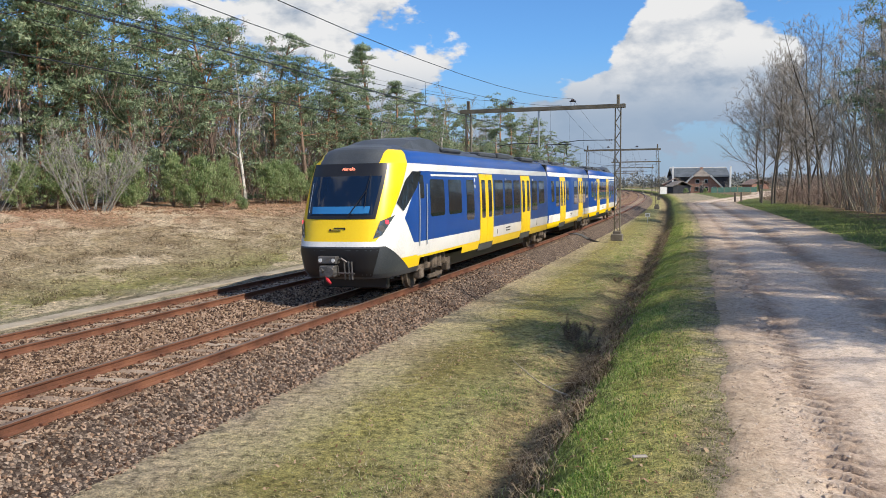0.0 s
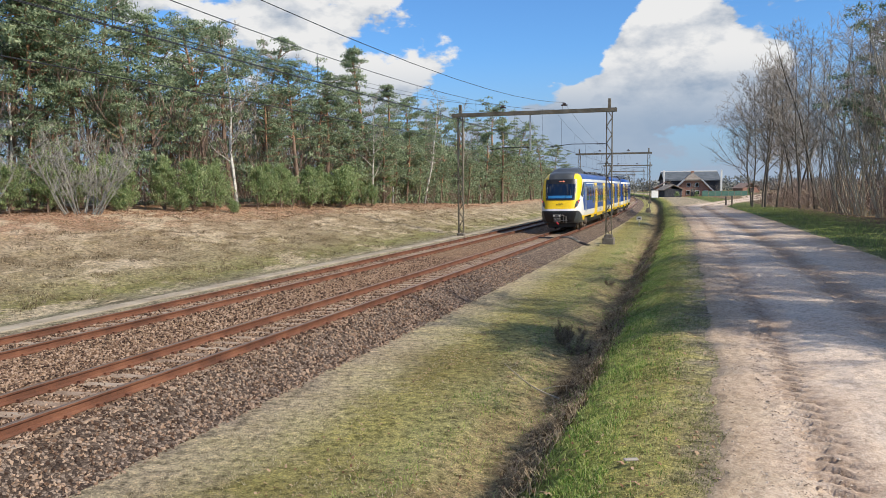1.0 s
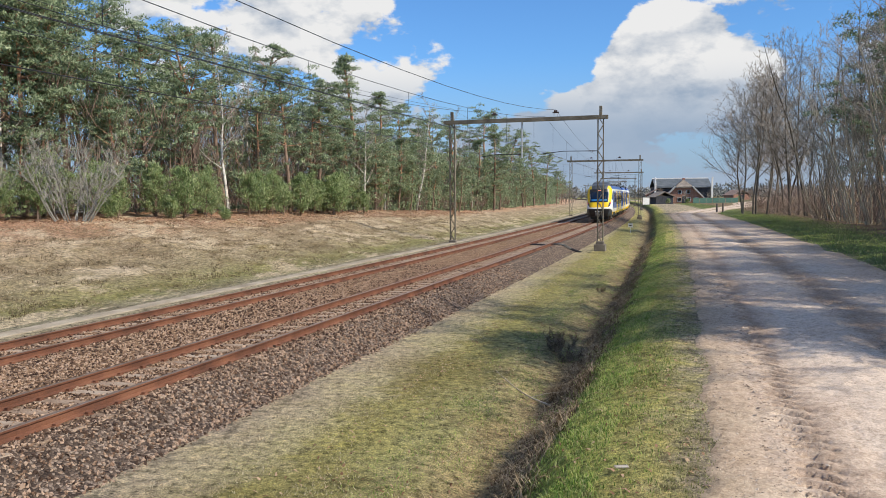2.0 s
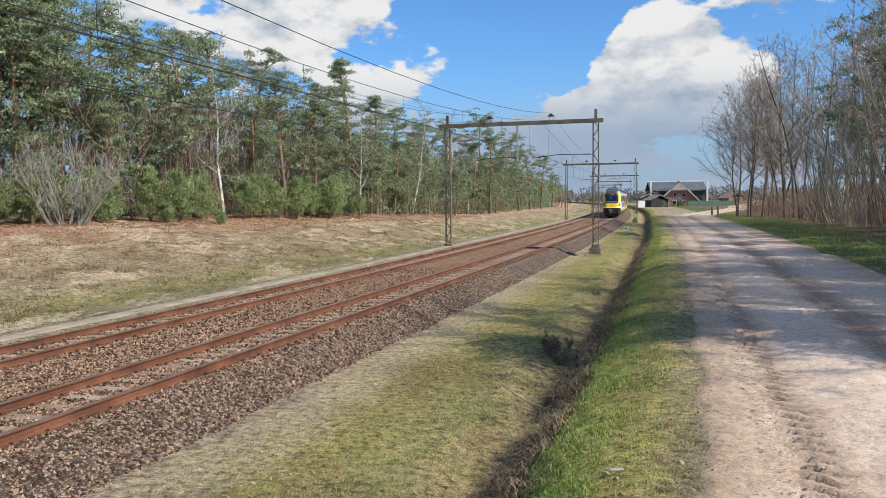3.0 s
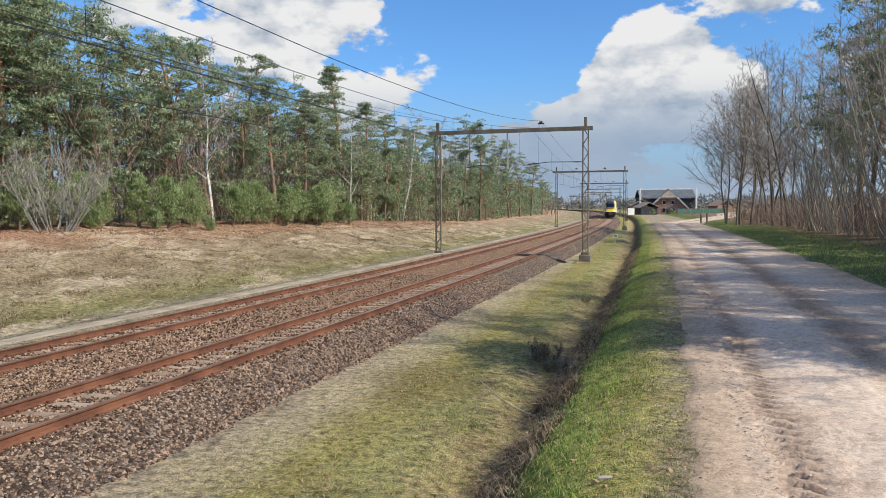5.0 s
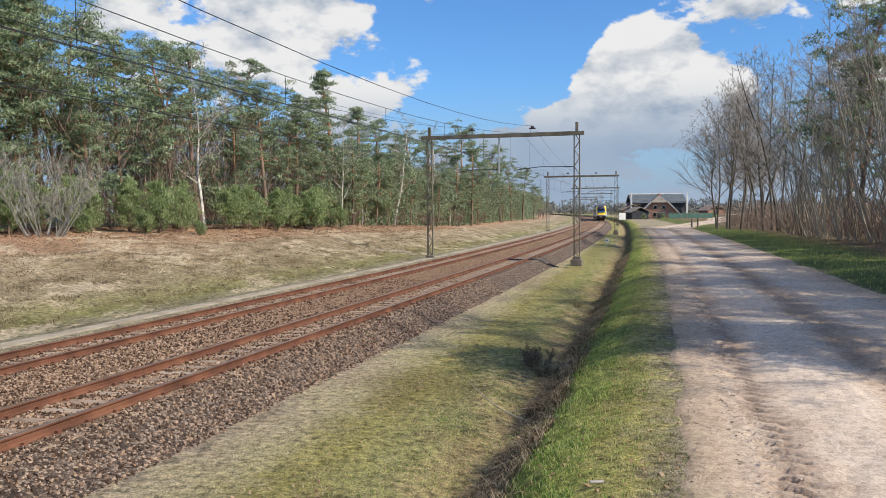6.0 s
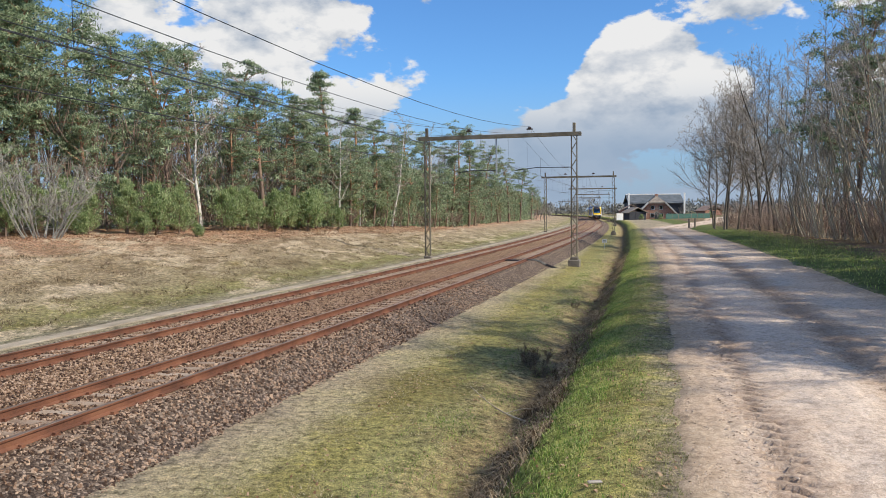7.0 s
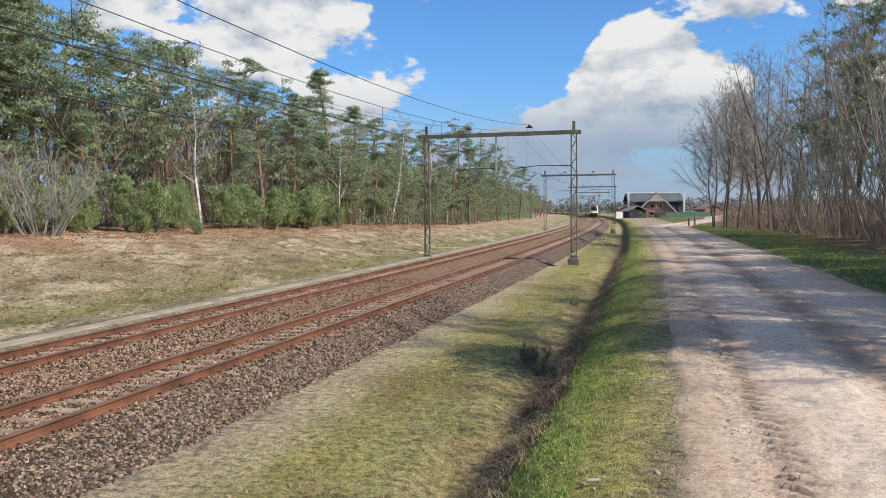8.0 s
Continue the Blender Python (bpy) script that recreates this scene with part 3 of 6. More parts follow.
def build_tracks():
    ss = steps((-60, 0, 10), (0, 60, 2), (60, 420, 6), (420, 1000, 20))
    bm = bmesh.new()
    box(bm, -1.26, 1.26, -0.125, 0.125, -0.36, -0.165, 0.018)
    # lower middle of the block
    for v in bm.verts:
        if abs(v.co.x) < 0.55 and v.co.z > -0.2:
            v.co.z -= 0.04
    sl = bpy.data.meshes.new("sleeper")
    bm.to_mesh(sl)
    bm.free()
    sl.materials.append(SLEEPER)
    for offs, name, label in ((RAIL_OFFS[0], "railway_track", "rusty rails on concrete sleepers in stone ballast"), (RAIL_OFFS[1], "railway_track", "rusty rails on sleepers beside a concrete strip")):
        track = empty(name, label, "railway track", "tracks of the line")
        for d in offs:
            n = len(RAIL_PROFILE)
            verts = [trk(s, d + x, z + rail_lift(d)) for s in ss for x, z in RAIL_PROFILE]
            faces = [(i * n + j, i * n + (j + 1) % n, (i + 1) * n + (j + 1) % n, (i + 1) * n + j) for i in range(len(ss) - 1) for j in range(n)]
            mats = [1 if j in (0, 1, 2) else 0 for i in range(len(ss) - 1) for j in range(n)]
            raw("rail", verts, faces, (RUST, RAILTOP), track, mats)
        mid = sum(offs) / 2
        for i in range(12, 300):
            s = 0.6 * i
            o = new("sleeper", sl)
            o.parent = track
            o.matrix_basis = trk_pose(s, mid, 0.008) @ Matrix.Rotation(-CANT, 4, "Y")
        # spring clips and base plates, both sides of each rail foot
        bm = bmesh.new()
        for i in range(8, 160):
            for d in offs:
                for side in (-1, 1):
                    mm = trk_pose(0.6 * i, d + side * 0.105, rail_lift(d))
                    box(bm, -0.05, 0.05, -0.055, 0.055, -0.172, -0.148, 0, mm)
                    box(bm, -0.030, 0.030, -0.035, 0.035, -0.150, -0.118, 0, mm)
        o = part("rail_fastening", bm, RUST, track)
        o["kind"] = "stuff"
    # concrete strip along the far track
    bm = bmesh.new()
    for i in range(0, 90):
        s = -10 + i * 2.0
        box(bm, -0.26, 0.26, -0.992, 0.992, -0.35, -0.15 + 0.012 * noise.noise((i * 0.7, 0, 0)), 0.015, trk_pose(s, -6.95 + 0.02 * noise.noise((i * 1.3, 5, 0))))
    strip = part("cable_duct", bm, DUCT)
    tagged(strip, "row of pale concrete duct covers beside the track", "cable duct", kind="structure")


build_tracks()


# ---- overhead line ----
FOOT = material("dirty_concrete", [(0.08, 0.07, 0.06), (0.15, 0.13, 0.11), (0.22, 0.195, 0.165)], 2.0, 0.95, 0, 0.5, 20)
P_S = [-12.0, 52.5, 117.0, 181.5, 246.0, 310.5, 375.0, 440.0]
D_L, D_R, BEAM_Z = -6.95, 2.78, 7.95


def lattice(bm, x, z0, z1, half, wide):
    """A mast of two channels with zigzag lacing."""
    for sgn in (-1, 1):
        box(bm, x + sgn * half - 0.03, x + sgn * half + 0.03, -wide, wide, z0, z1)
    n = int((z1 - z0) / (half * 3.1))
    for i in range(n):
        za, zb = z0 + (z1 - z0) * i / n, z0 + (z1 - z0) * (i + 1) / n
        sgn = 1 if i % 2 else -1
        for y in (-wide, wide):
            tube(bm, [(x - sgn * half, y, za), (x + sgn * half, y, zb)], 0.022, 4)


def portal(m):
    th = empty("overhead_line_portal", "weathered steel catenary portal with lattice columns on concrete feet", "catenary portal", "portals over the tracks", m)
    for x, name in ((D_L, "column"), (D_R, "column")):
        bm = bmesh.new()
        lattice(bm, x, 0.0, BEAM_Z + 0.05, 0.17, 0.10)
        part(name, bm, PORTAL_STEEL, th)
        bm = bmesh.new()
        box(bm, x - 0.09, x + 0.09, -0.10, 0.10, BEAM_Z - 0.1, 8.65, 0.012)
        part("column_head", bm, PORTAL_STEEL, th)
        bm = bmesh.new()
        box(bm, x - 0.36, x + 0.36, -0.36, 0.36, -0.7, -0.06, 0.03)
        box(bm, x - 0.25, x + 0.25, -0.22, 0.22, -0.08, 0.14, 0.04)
        part("foot", bm, FOOT, th, "weathered concrete foot")
    bm = bmesh.new()
    for y in (-0.13, 0.13):
        box(bm, D_L - 0.55, D_R + 0.45, y - 0.03, y + 0.03, BEAM_Z - 0.12, BEAM_Z + 0.12)
    for i in range(9):
        x = D_L - 0.3 + i * (D_R - D_L + 0.6) / 8
        box(bm, x - 0.04, x + 0.04, -0.11, 0.11, BEAM_Z - 0.10, BEAM_Z + 0.10)
    part("beam", bm, PORTAL_STEEL, th)
    for x in (-0.05, -4.05):
        bm = bmesh.new()
        box(bm, x - 0.13, x - 0.10, -0.04, 0.04, BEAM_Z + 0.12, BEAM_Z + 0.32)
        box(bm, x + 0.10, x + 0.13, -0.04, 0.04, BEAM_Z + 0.12, BEAM_Z + 0.32)
        part("bracket", bm, GALV, th, "white bracket")
        bm = bmesh.new()
        tube(bm, [(x - 0.2, 0, BEAM_Z + 0.40), (x + 0.2, 0, BEAM_Z + 0.40)], 0.05, 8)
        tube(bm, [(x - 0.10, 0, BEAM_Z + 0.46), (x + 0.10, 0, BEAM_Z + 0.46)], 0.09, 8)
        part("insulator", bm, INSULATOR, th, "brown insulator")
    # drop post between the tracks and the steady arms
    bm = bmesh.new()
    box(bm, -2.29, -2.19, -0.05, 0.05, 5.5, BEAM_Z - 0.08, 0.01)
    part("drop_post", bm, GALV, th, "pale galvanised drop post")
    for x0, x1 in ((D_R - 0.2, -1.0), (-2.25, -5.0)):
        bm = bmesh.new()
        z0 = 5.85 if x0 > 0 else 5.75
        tube(bm, [(x0, 0, z0), (x0 + (x1 - x0) * 0.6, 0, z0 + 0.03), (x1, 0, z0 - 0.12)], 0.024, 6)
        part("steady_arm", bm, WIRE, th)
        bm = bmesh.new()
        for k in range(4):
            a = x0 + (x1 - x0) * (0.06 + 0.03 * k)
            tube(bm, [(a, 0, z0 + 0.003), (a + 0.03, 0, z0 + 0.003)], 0.06, 8)
        part("insulator", bm, INSULATOR, th)
    return th


def line(bm, a, b, sag, r, n=14):
    pts = []
    for i in range(n + 1):
        t = i / n
        p = a.lerp(b, t)
        p.z -= sag * 4 * t * (1 - t)
        pts.append(p)
    tube(bm, pts, r, 4)
    return pts


def build_overhead():
    first = None
    for s in P_S[1:]:
        m = trk_pose(s, 0, -0.12)
        if first is None:
            first = portal(m)
        else:
            copy_thing(first, m)
    for d in (-0.75, -4.735):
        for a, b in zip(P_S, P_S[1:]):
            th = empty("overhead_wire", "carrying wire, contact wires and thin droppers over a track", "overhead wire", "wires over the tracks")
            bm = bmesh.new()
            mess = line(bm, trk(a, d, 8.0), trk(b, d, 8.0), 1.62, 0.009, 18)
            part("carrying_wire", bm, WIRE, th)
            for off in (-0.03, 0.03):
                bm = bmesh.new()
                line(bm, trk(a, d + off, 5.68), trk(b, d + off, 5.68), 0.0, 0.008, 6)
                part("contact_wire", bm, WIRE, th)
            for i in range(1, 18, 2):
                bm = bmesh.new()
                tube(bm, [mess[i], Vector((mess[i].x, mess[i].y, 5.68))], 0.007, 3)
                part("dropper", bm, WIRE, th)
    for d, z, sag, r in ((-0.05, 8.40, 1.62, 0.010), (-4.05, 8.40, 1.62, 0.010), (-7.0, 8.75, 0.9, 0.007)):
        for a, b in zip(P_S, P_S[1:]):
            bm = bmesh.new()
            line(bm, trk(a, d, z), trk(b, d, z), sag, r)
            tagged(part("feeder_wire", bm, WIRE), "thin dark feeder wire between the portals", "overhead wire", "feeder wires")


build_overhead()


# ---- train ----
BLUE = material("blue_train_paint", [(0.004, 0.046, 0.22), (0.005, 0.056, 0.265), (0.008, 0.064, 0.29)], 0.6, 0.38, 0, 0.02, 20, coat=0.12)
YELLOW = material("yellow_train_paint", [(0.84, 0.54, 0.004), (0.90, 0.60, 0.005), (0.92, 0.63, 0.01)], 0.6, 0.36, 0, 0.02, 20, coat=0.15)
WHITE = material("white_train_paint", [(0.66, 0.64, 0.60), (0.78, 0.77, 0.74), (0.83, 0.82, 0.80)], 0.8, 0.35, 0, 0.02, 20, coat=0.3)
ROOF_GREY = material("grey_train_roof", [(0.035, 0.044, 0.062), (0.055, 0.066, 0.090), (0.078, 0.092, 0.12)], 0.8, 0.55, 0, 0.1, 20)
DARK_GREY = material("dark_grey_plastic", [(0.036, 0.042, 0.048), (0.053, 0.060, 0.068), (0.072, 0.080, 0.089)], 1.0, 0.45, 0, 0.08, 30)
UNDER = material("dusty_underframe", [(0.04, 0.032, 0.025), (0.12, 0.092, 0.068), (0.21, 0.165, 0.125)], 2.0, 0.9, 0, 0.5, 20)
BLACK = plain("black_trim", (0.012, 0.012, 0.014), 0.4)
GLASS_DARK = plain("tinted_glass", (0.012, 0.015, 0.018), 0.06, 0, 0.6)
RED_LAMP = plain("tail_lamp_red", (0.9, 0.05, 0.08), 0.3, 0, 0, 1.2)
AMBER_TEXT = plain("destination_display", (1.0, 0.30, 0.18), 0.4, 0, 0, 0.9)
RED_PAINT = plain("red_hose", (0.5, 0.02, 0.03), 0.5)
STEEL_DULL = material("dull_coupler_steel", [(0.10, 0.095, 0.09), (0.2, 0.19, 0.18)], 4, 0.5, 0.6, 0.2, 30)
CAB_BLUE = plain("cab_blue_panel", (0.02, 0.17, 0.42), 0.5)
LENS = plain("lamp_lens", (0.10, 0.12, 0.13), 0.1, 0.3, 0.8)

# half width by height, and how far the front leans back by height
W_TABLE = [(0.30, 0.95), (0.42, 1.20), (0.75, 1.36), (1.2, 1.425), (2.2, 1.44), (3.0, 1.42), (3.55, 1.36), (3.8, 1.25), (3.98, 1.04), (4.09, 0.72)]
F_TABLE = [(0.30, 0.75), (0.42, 0.34), (0.75, 0.08), (1.35, 0.0), (1.58, 0.08), (2.1, 0.24), (2.6, 0.44), (3.1, 0.66), (3.58, 0.88), (3.85, 1.02), (3.99, 1.22), (4.09, 1.9)]


def curve_table(z, table):
    """A smooth reading of a table."""
    h = 0.06
    return (lerp_table(z - h, table) + lerp_table(z, table) * 2 + lerp_table(z + h, table)) / 4


def nose_point(z, u):
    """The shell's outline at height z: u from 0, the middle of the front, to 1, where the side runs straight."""
    w, f = curve_table(z, W_TABLE), curve_table(z, F_TABLE)
    a = u * math.pi / 2
    e = 0.50 if z < 3.6 else 0.62
    return w * math.sin(a) ** e, f + 2.3 * (1 - math.cos(a) ** e)


def cab_zone(x, y, z):
    """Which paint the shell wears: by the side's slanted edges and the front's bands."""
    ax = abs(x)
    if z > 3.93 and y > 2.0:
        return 3
    if ax < 0.86 and 3.55 < z:
        return 4 if y < 2.6 else 3
    # dark bumper
    if z < 1.42 and z < 1.40 - 0.55 * (y - 0.45) and y < 2.4:
        return 4
    if z < 0.74:
        return 4
    # yellow mask with its slanted rear edge
    rear = 0.24 + 0.78 * (z - 1.55)
    if 1.55 < z < 3.93 and y < rear:
        return 1
    return side_zone(y, z)


def side_zone(y, z, cab=True):
    if z > 3.94:
        return 3
    if z > 3.56:
        return 0
    if z > 3.36:
        return 2
    if cab:
        # the blue field starts with an arrow towards the front
        tip = 1.30
        edge = tip + (z - 2.10) * 0.95 if z > 2.10 else tip + (2.10 - z) * 0.85
        if y < edge:
            return 2 if z > 1.06 else 1
    if z > 1.41:
        return 0
    if z > 1.02:
        return 2
    if z > 0.74:
        return 1
    return 5


TRAIN_MATS = None


def shell(y0, y1, cab):
    """The shell of a carriage with planar cuts along the edges of its colours."""
    bm = bmesh.new()
    zs = [0.58, 0.61, 0.65, 0.69, 0.74, 0.9, 1.06, 1.2, 1.33, 1.41, 1.6, 1.8, 2.0, 2.1, 2.3, 2.5, 2.75, 3.0, 3.2, 3.36, 3.46, 3.56, 3.7, 3.8, 3.88, 3.94, 3.99, 4.04, 4.07, 4.09]
    if not cab:
        zs = [z for z in zs if z >= 0.74]
    rows = []
    us = [i / 18 for i in range(19)]
    for z in zs:
        half = []
        if cab:
            for u in us:
                x, y = nose_point(z, u)
                half.append((x, y))
            half.append((half[-1][0], y1))
        else:
            w = curve_table(z, W_TABLE)
            half = [(w, y0), (w, y1)]
        ring = [(-x, y) for x, y in reversed(half)] + ([(x, y) for x, y in half[1:]] if cab else half)
        rows.append([bm.verts.new((x, y, z)) for x, y in ring])
    for a, b in zip(rows, rows[1:]):
        for i in range(len(a) - 1):
            if not cab and i == 1:
                continue
            bm.faces.new((a[i], a[i + 1], b[i + 1], b[i]))
    bm.faces.new(rows[-1])
    bm.faces.new(rows[0][::-1])
    if not cab:
        bm.faces.new([r[1] for r in rows[::-1]] + [r[2] for r in rows])
    bm.faces.new([r[-1] for r in rows] + [r[0] for r in rows[::-1]])

    def cut(co, no):
        bmesh.ops.bisect_plane(bm, geom=bm.verts[:] + bm.edges[:] + bm.faces[:], plane_co=co, plane_no=no)

    if cab:
        cut((0, 0.24, 1.55), (0, 1.0, -0.78))
        cut((0, 0, 1.55), (0, 0, 1))
        cut((0, 1.30, 2.10), (0, 1.0, -0.95))
        cut((0, 1.30, 2.10), (0, 1.0, 0.85))
        cut((0, 0.45, 1.40), (0, 0.55, 1.0))
        cut((0, 0, 1.42), (0, 0, 1))
        cut((0, 0, 3.93), (0, 0, 1))
        cut((0, 0, 3.55), (0, 0, 1))
        cut((0, 2.4, 0), (0, 1, 0))
        for sx in (-1, 1):
            cut((sx * 0.86, 0, 0), (1, 0, 0))
    cut((0, 0, 1.02), (0, 0, 1))
    if cab:
        # the skirt is cut away over the bogie
        cut((0, 6.3, 0), (0, 1, 0))
        cut((0, 0, 0.95), (0, 0, 1))
        low = [f for f in bm.faces if (f.calc_center_median().z < 0.735 and f.calc_center_median().y > 2.41) or (f.calc_center_median().z < 0.945 and 2.41 < f.calc_center_median().y < 6.3)]
        bmesh.ops.delete(bm, geom=low, context="FACES")
    for f in bm.faces:
        c = f.calc_center_median()
        f.material_index = cab_zone(c.x, c.y, c.z) if cab else side_zone(c.y, c.z, False)
        f.smooth = abs(f.normal.z) < 0.9
    bmesh.ops.recalc_face_normals(bm, faces=bm.faces[:])
    return bm


def panel(bm, y0, y1, z0, z1, side, out=0.006, r=0.08, thick=0.03):
    """A rounded panel lying on the flank of a carriage, following its bulge in strips."""
    n = max(1, int((z1 - z0 - 2 * r) / 0.22))
    levels = [(z0, r), (z0 + 0.3 * r, 0.3 * r), (z0 + r, 0)] + [(z0 + r + (z1 - z0 - 2 * r) * i / n, 0) for i in range(1, n)] + [(z1 - r, 0), (z1 - 0.3 * r, 0.3 * r), (z1, r)]
    rows = []
    for z, inset in levels:
        x = curve_table(z, W_TABLE) + out
        rows.append([bm.verts.new((side * xx, y, z)) for xx, y in ((x - thick, y0 + inset), (x, y0 + inset), (x, y1 - inset), (x - thick, y1 - inset))])
    for a, b in zip(rows, rows[1:]):
        for i in range(3):
            q = (a[i], a[i + 1], b[i + 1], b[i])
            bm.faces.new(q if side > 0 else q[::-1])
    for q in (rows[0], rows[-1][::-1]):
        bm.faces.new(q if side < 0 else q[::-1])


def patch_on_nose(bm, corners, out=0.012, nu=8, nz=8):
    """A patch on the curved front between four corners given as (u, z), u signed."""
    (a, b, c, d) = corners
    grid = []
    for i in range(nz + 1):
        t = i / nz
        row = []
        for j in range(nu + 1):
            q = j / nu
            u = (a[0] * (1 - q) + b[0] * q) * (1 - t) + (d[0] * (1 - q) + c[0] * q) * t
            z = (a[1] * (1 - q) + b[1] * q) * (1 - t) + (d[1] * (1 - q) + c[1] * q) * t
            x, y = nose_point(z, abs(u))
            nx, ny = nose_point(z, min(1, abs(u) + 0.02))
            px, py = nose_point(z, max(0, abs(u) - 0.02))
            tv = Vector((nx - px, ny - py))
            nrm = Vector((tv.y, -tv.x)).normalized() if tv.length > 1e-6 else Vector((0, -1))
            x, y = x + nrm.x * out, y + nrm.y * out
            row.append(bm.verts.new((math.copysign(x, u) if u else 0.0, y, z)))
        grid.append(row)
    for i in range(nz):
        for j in range(nu):
            bm.faces.new((grid[i][j], grid[i][j + 1], grid[i + 1][j + 1], grid[i + 1][j]))


def bogie(parent, y):
    bm = bmesh.new()
    for sx in (-1, 1):
        box(bm, sx * 1.02 - 0.07, sx * 1.02 + 0.07, y - 1.55, y + 1.55, 0.50, 0.68, 0.02)
        for k in (-1, 1):
            box(bm, sx * 1.05 - 0.11, sx * 1.05 + 0.11, y + k * 1.2 - 0.16, y + k * 1.2 + 0.16, 0.28, 0.56, 0.03)
            tube(bm, [(sx * 1.08, y + k * 0.8, 0.55), (sx * 1.08, y + k * 0.8, 0.92)], 0.09, 8)
        tube(bm, [(sx * 1.1, y - 0.2, 0.5), (sx * 1.1, y - 0.2, 0.9)], 0.16, 10)
        tube(bm, [(sx * 1.1, y + 0.2, 0.5), (sx * 1.1, y + 0.2, 0.9)], 0.16, 10)
        box(bm, sx * 1.1 - 0.05, sx * 1.1 + 0.05, y - 0.55, y + 0.55, 0.2, 0.32, 0.02)
    box(bm, -0.95, 0.95, y - 0.5, y + 0.5, 0.4, 0.74, 0.03)
    part("bogie_frame", bm, UNDER, parent)
    for k in (-1, 1):
        bm = bmesh.new()
        tube(bm, [(-0.82, y + k * 1.2, 0.42), (0.82, y + k * 1.2, 0.42)], 0.09, 10)
        for sx in (-1, 1):
            tube(bm, [(sx * 0.68, y + k * 1.2, 0.42), (sx * 0.72, y + k * 1.2, 0.42), (sx * 0.82, y + k * 1.2, 0.42)], [0.45, 0.42, 0.41], 20)
        part("wheelset", bm, UNDER, parent)


def fit_side(car, windows, doors, y0, y1):
    """Windows, double doors and small side fittings on both flanks."""
    for side in (-1, 1):
        for a, b, z0, z1 in windows:
            bm = bmesh.new()
            panel(bm, a, b, z0, z1, side, 0.006, 0.10)
            part("window", bm, GLASS_DARK, car, "dark tinted window")
        for a, b in doors:
            mid = (a + b) / 2
            for p, q in ((a, mid - 0.012), (mid + 0.012, b)):
                bm = bmesh.new()
                panel(bm, p, q, 0.92, 3.33, side, 0.016, 0.03, 0.05)
                leaf = part("door", bm, YELLOW, car, "yellow sliding door leaf")
                bm = bmesh.new()
                w = (q - p) * 0.27
                panel(bm, (p + q) / 2 - w, (p + q) / 2 + w, 1.80, 3.13, side, 0.020, 0.06)
                part("door_window", bm, GLASS_DARK, car)
            bm = bmesh.new()
            panel(bm, a - 0.06, b + 0.06, 0.66, 0.90, side, 0.010, 0.02, 0.06)
            part("door_step", bm, DARK_GREY, car)
    # underframe box in black, which stands for the deep shade under the floor
    bm = bmesh.new()
    box(bm, -0.95, 0.95, y0 + 5.6, y1 - 3.2, 0.34, 0.76, 0.04)
    part("underframe_shade_box", bm, BLACK, car)


def roof_gear(car, y0, y1, seed):
    rng = random.Random(seed)
    y = y0 + 0.5
    while y < y1 - 1.0:
        ln = rng.uniform(0.8, 2.6)
        if y + ln > y1 - 0.3:
            break
        bm = bmesh.new()
        h = rng.choice((0.06, 0.10, 0.15))
        w = rng.choice((0.75, 0.95, 1.05))
        box(bm, -w, w, y, y + ln, 4.0, 4.09 + h, 0.05)
        part("roof_box", bm, DARK_GREY if rng.random() < 0.75 else ROOF_GREY, car)
        y += ln + rng.uniform(0.15, 0.9)


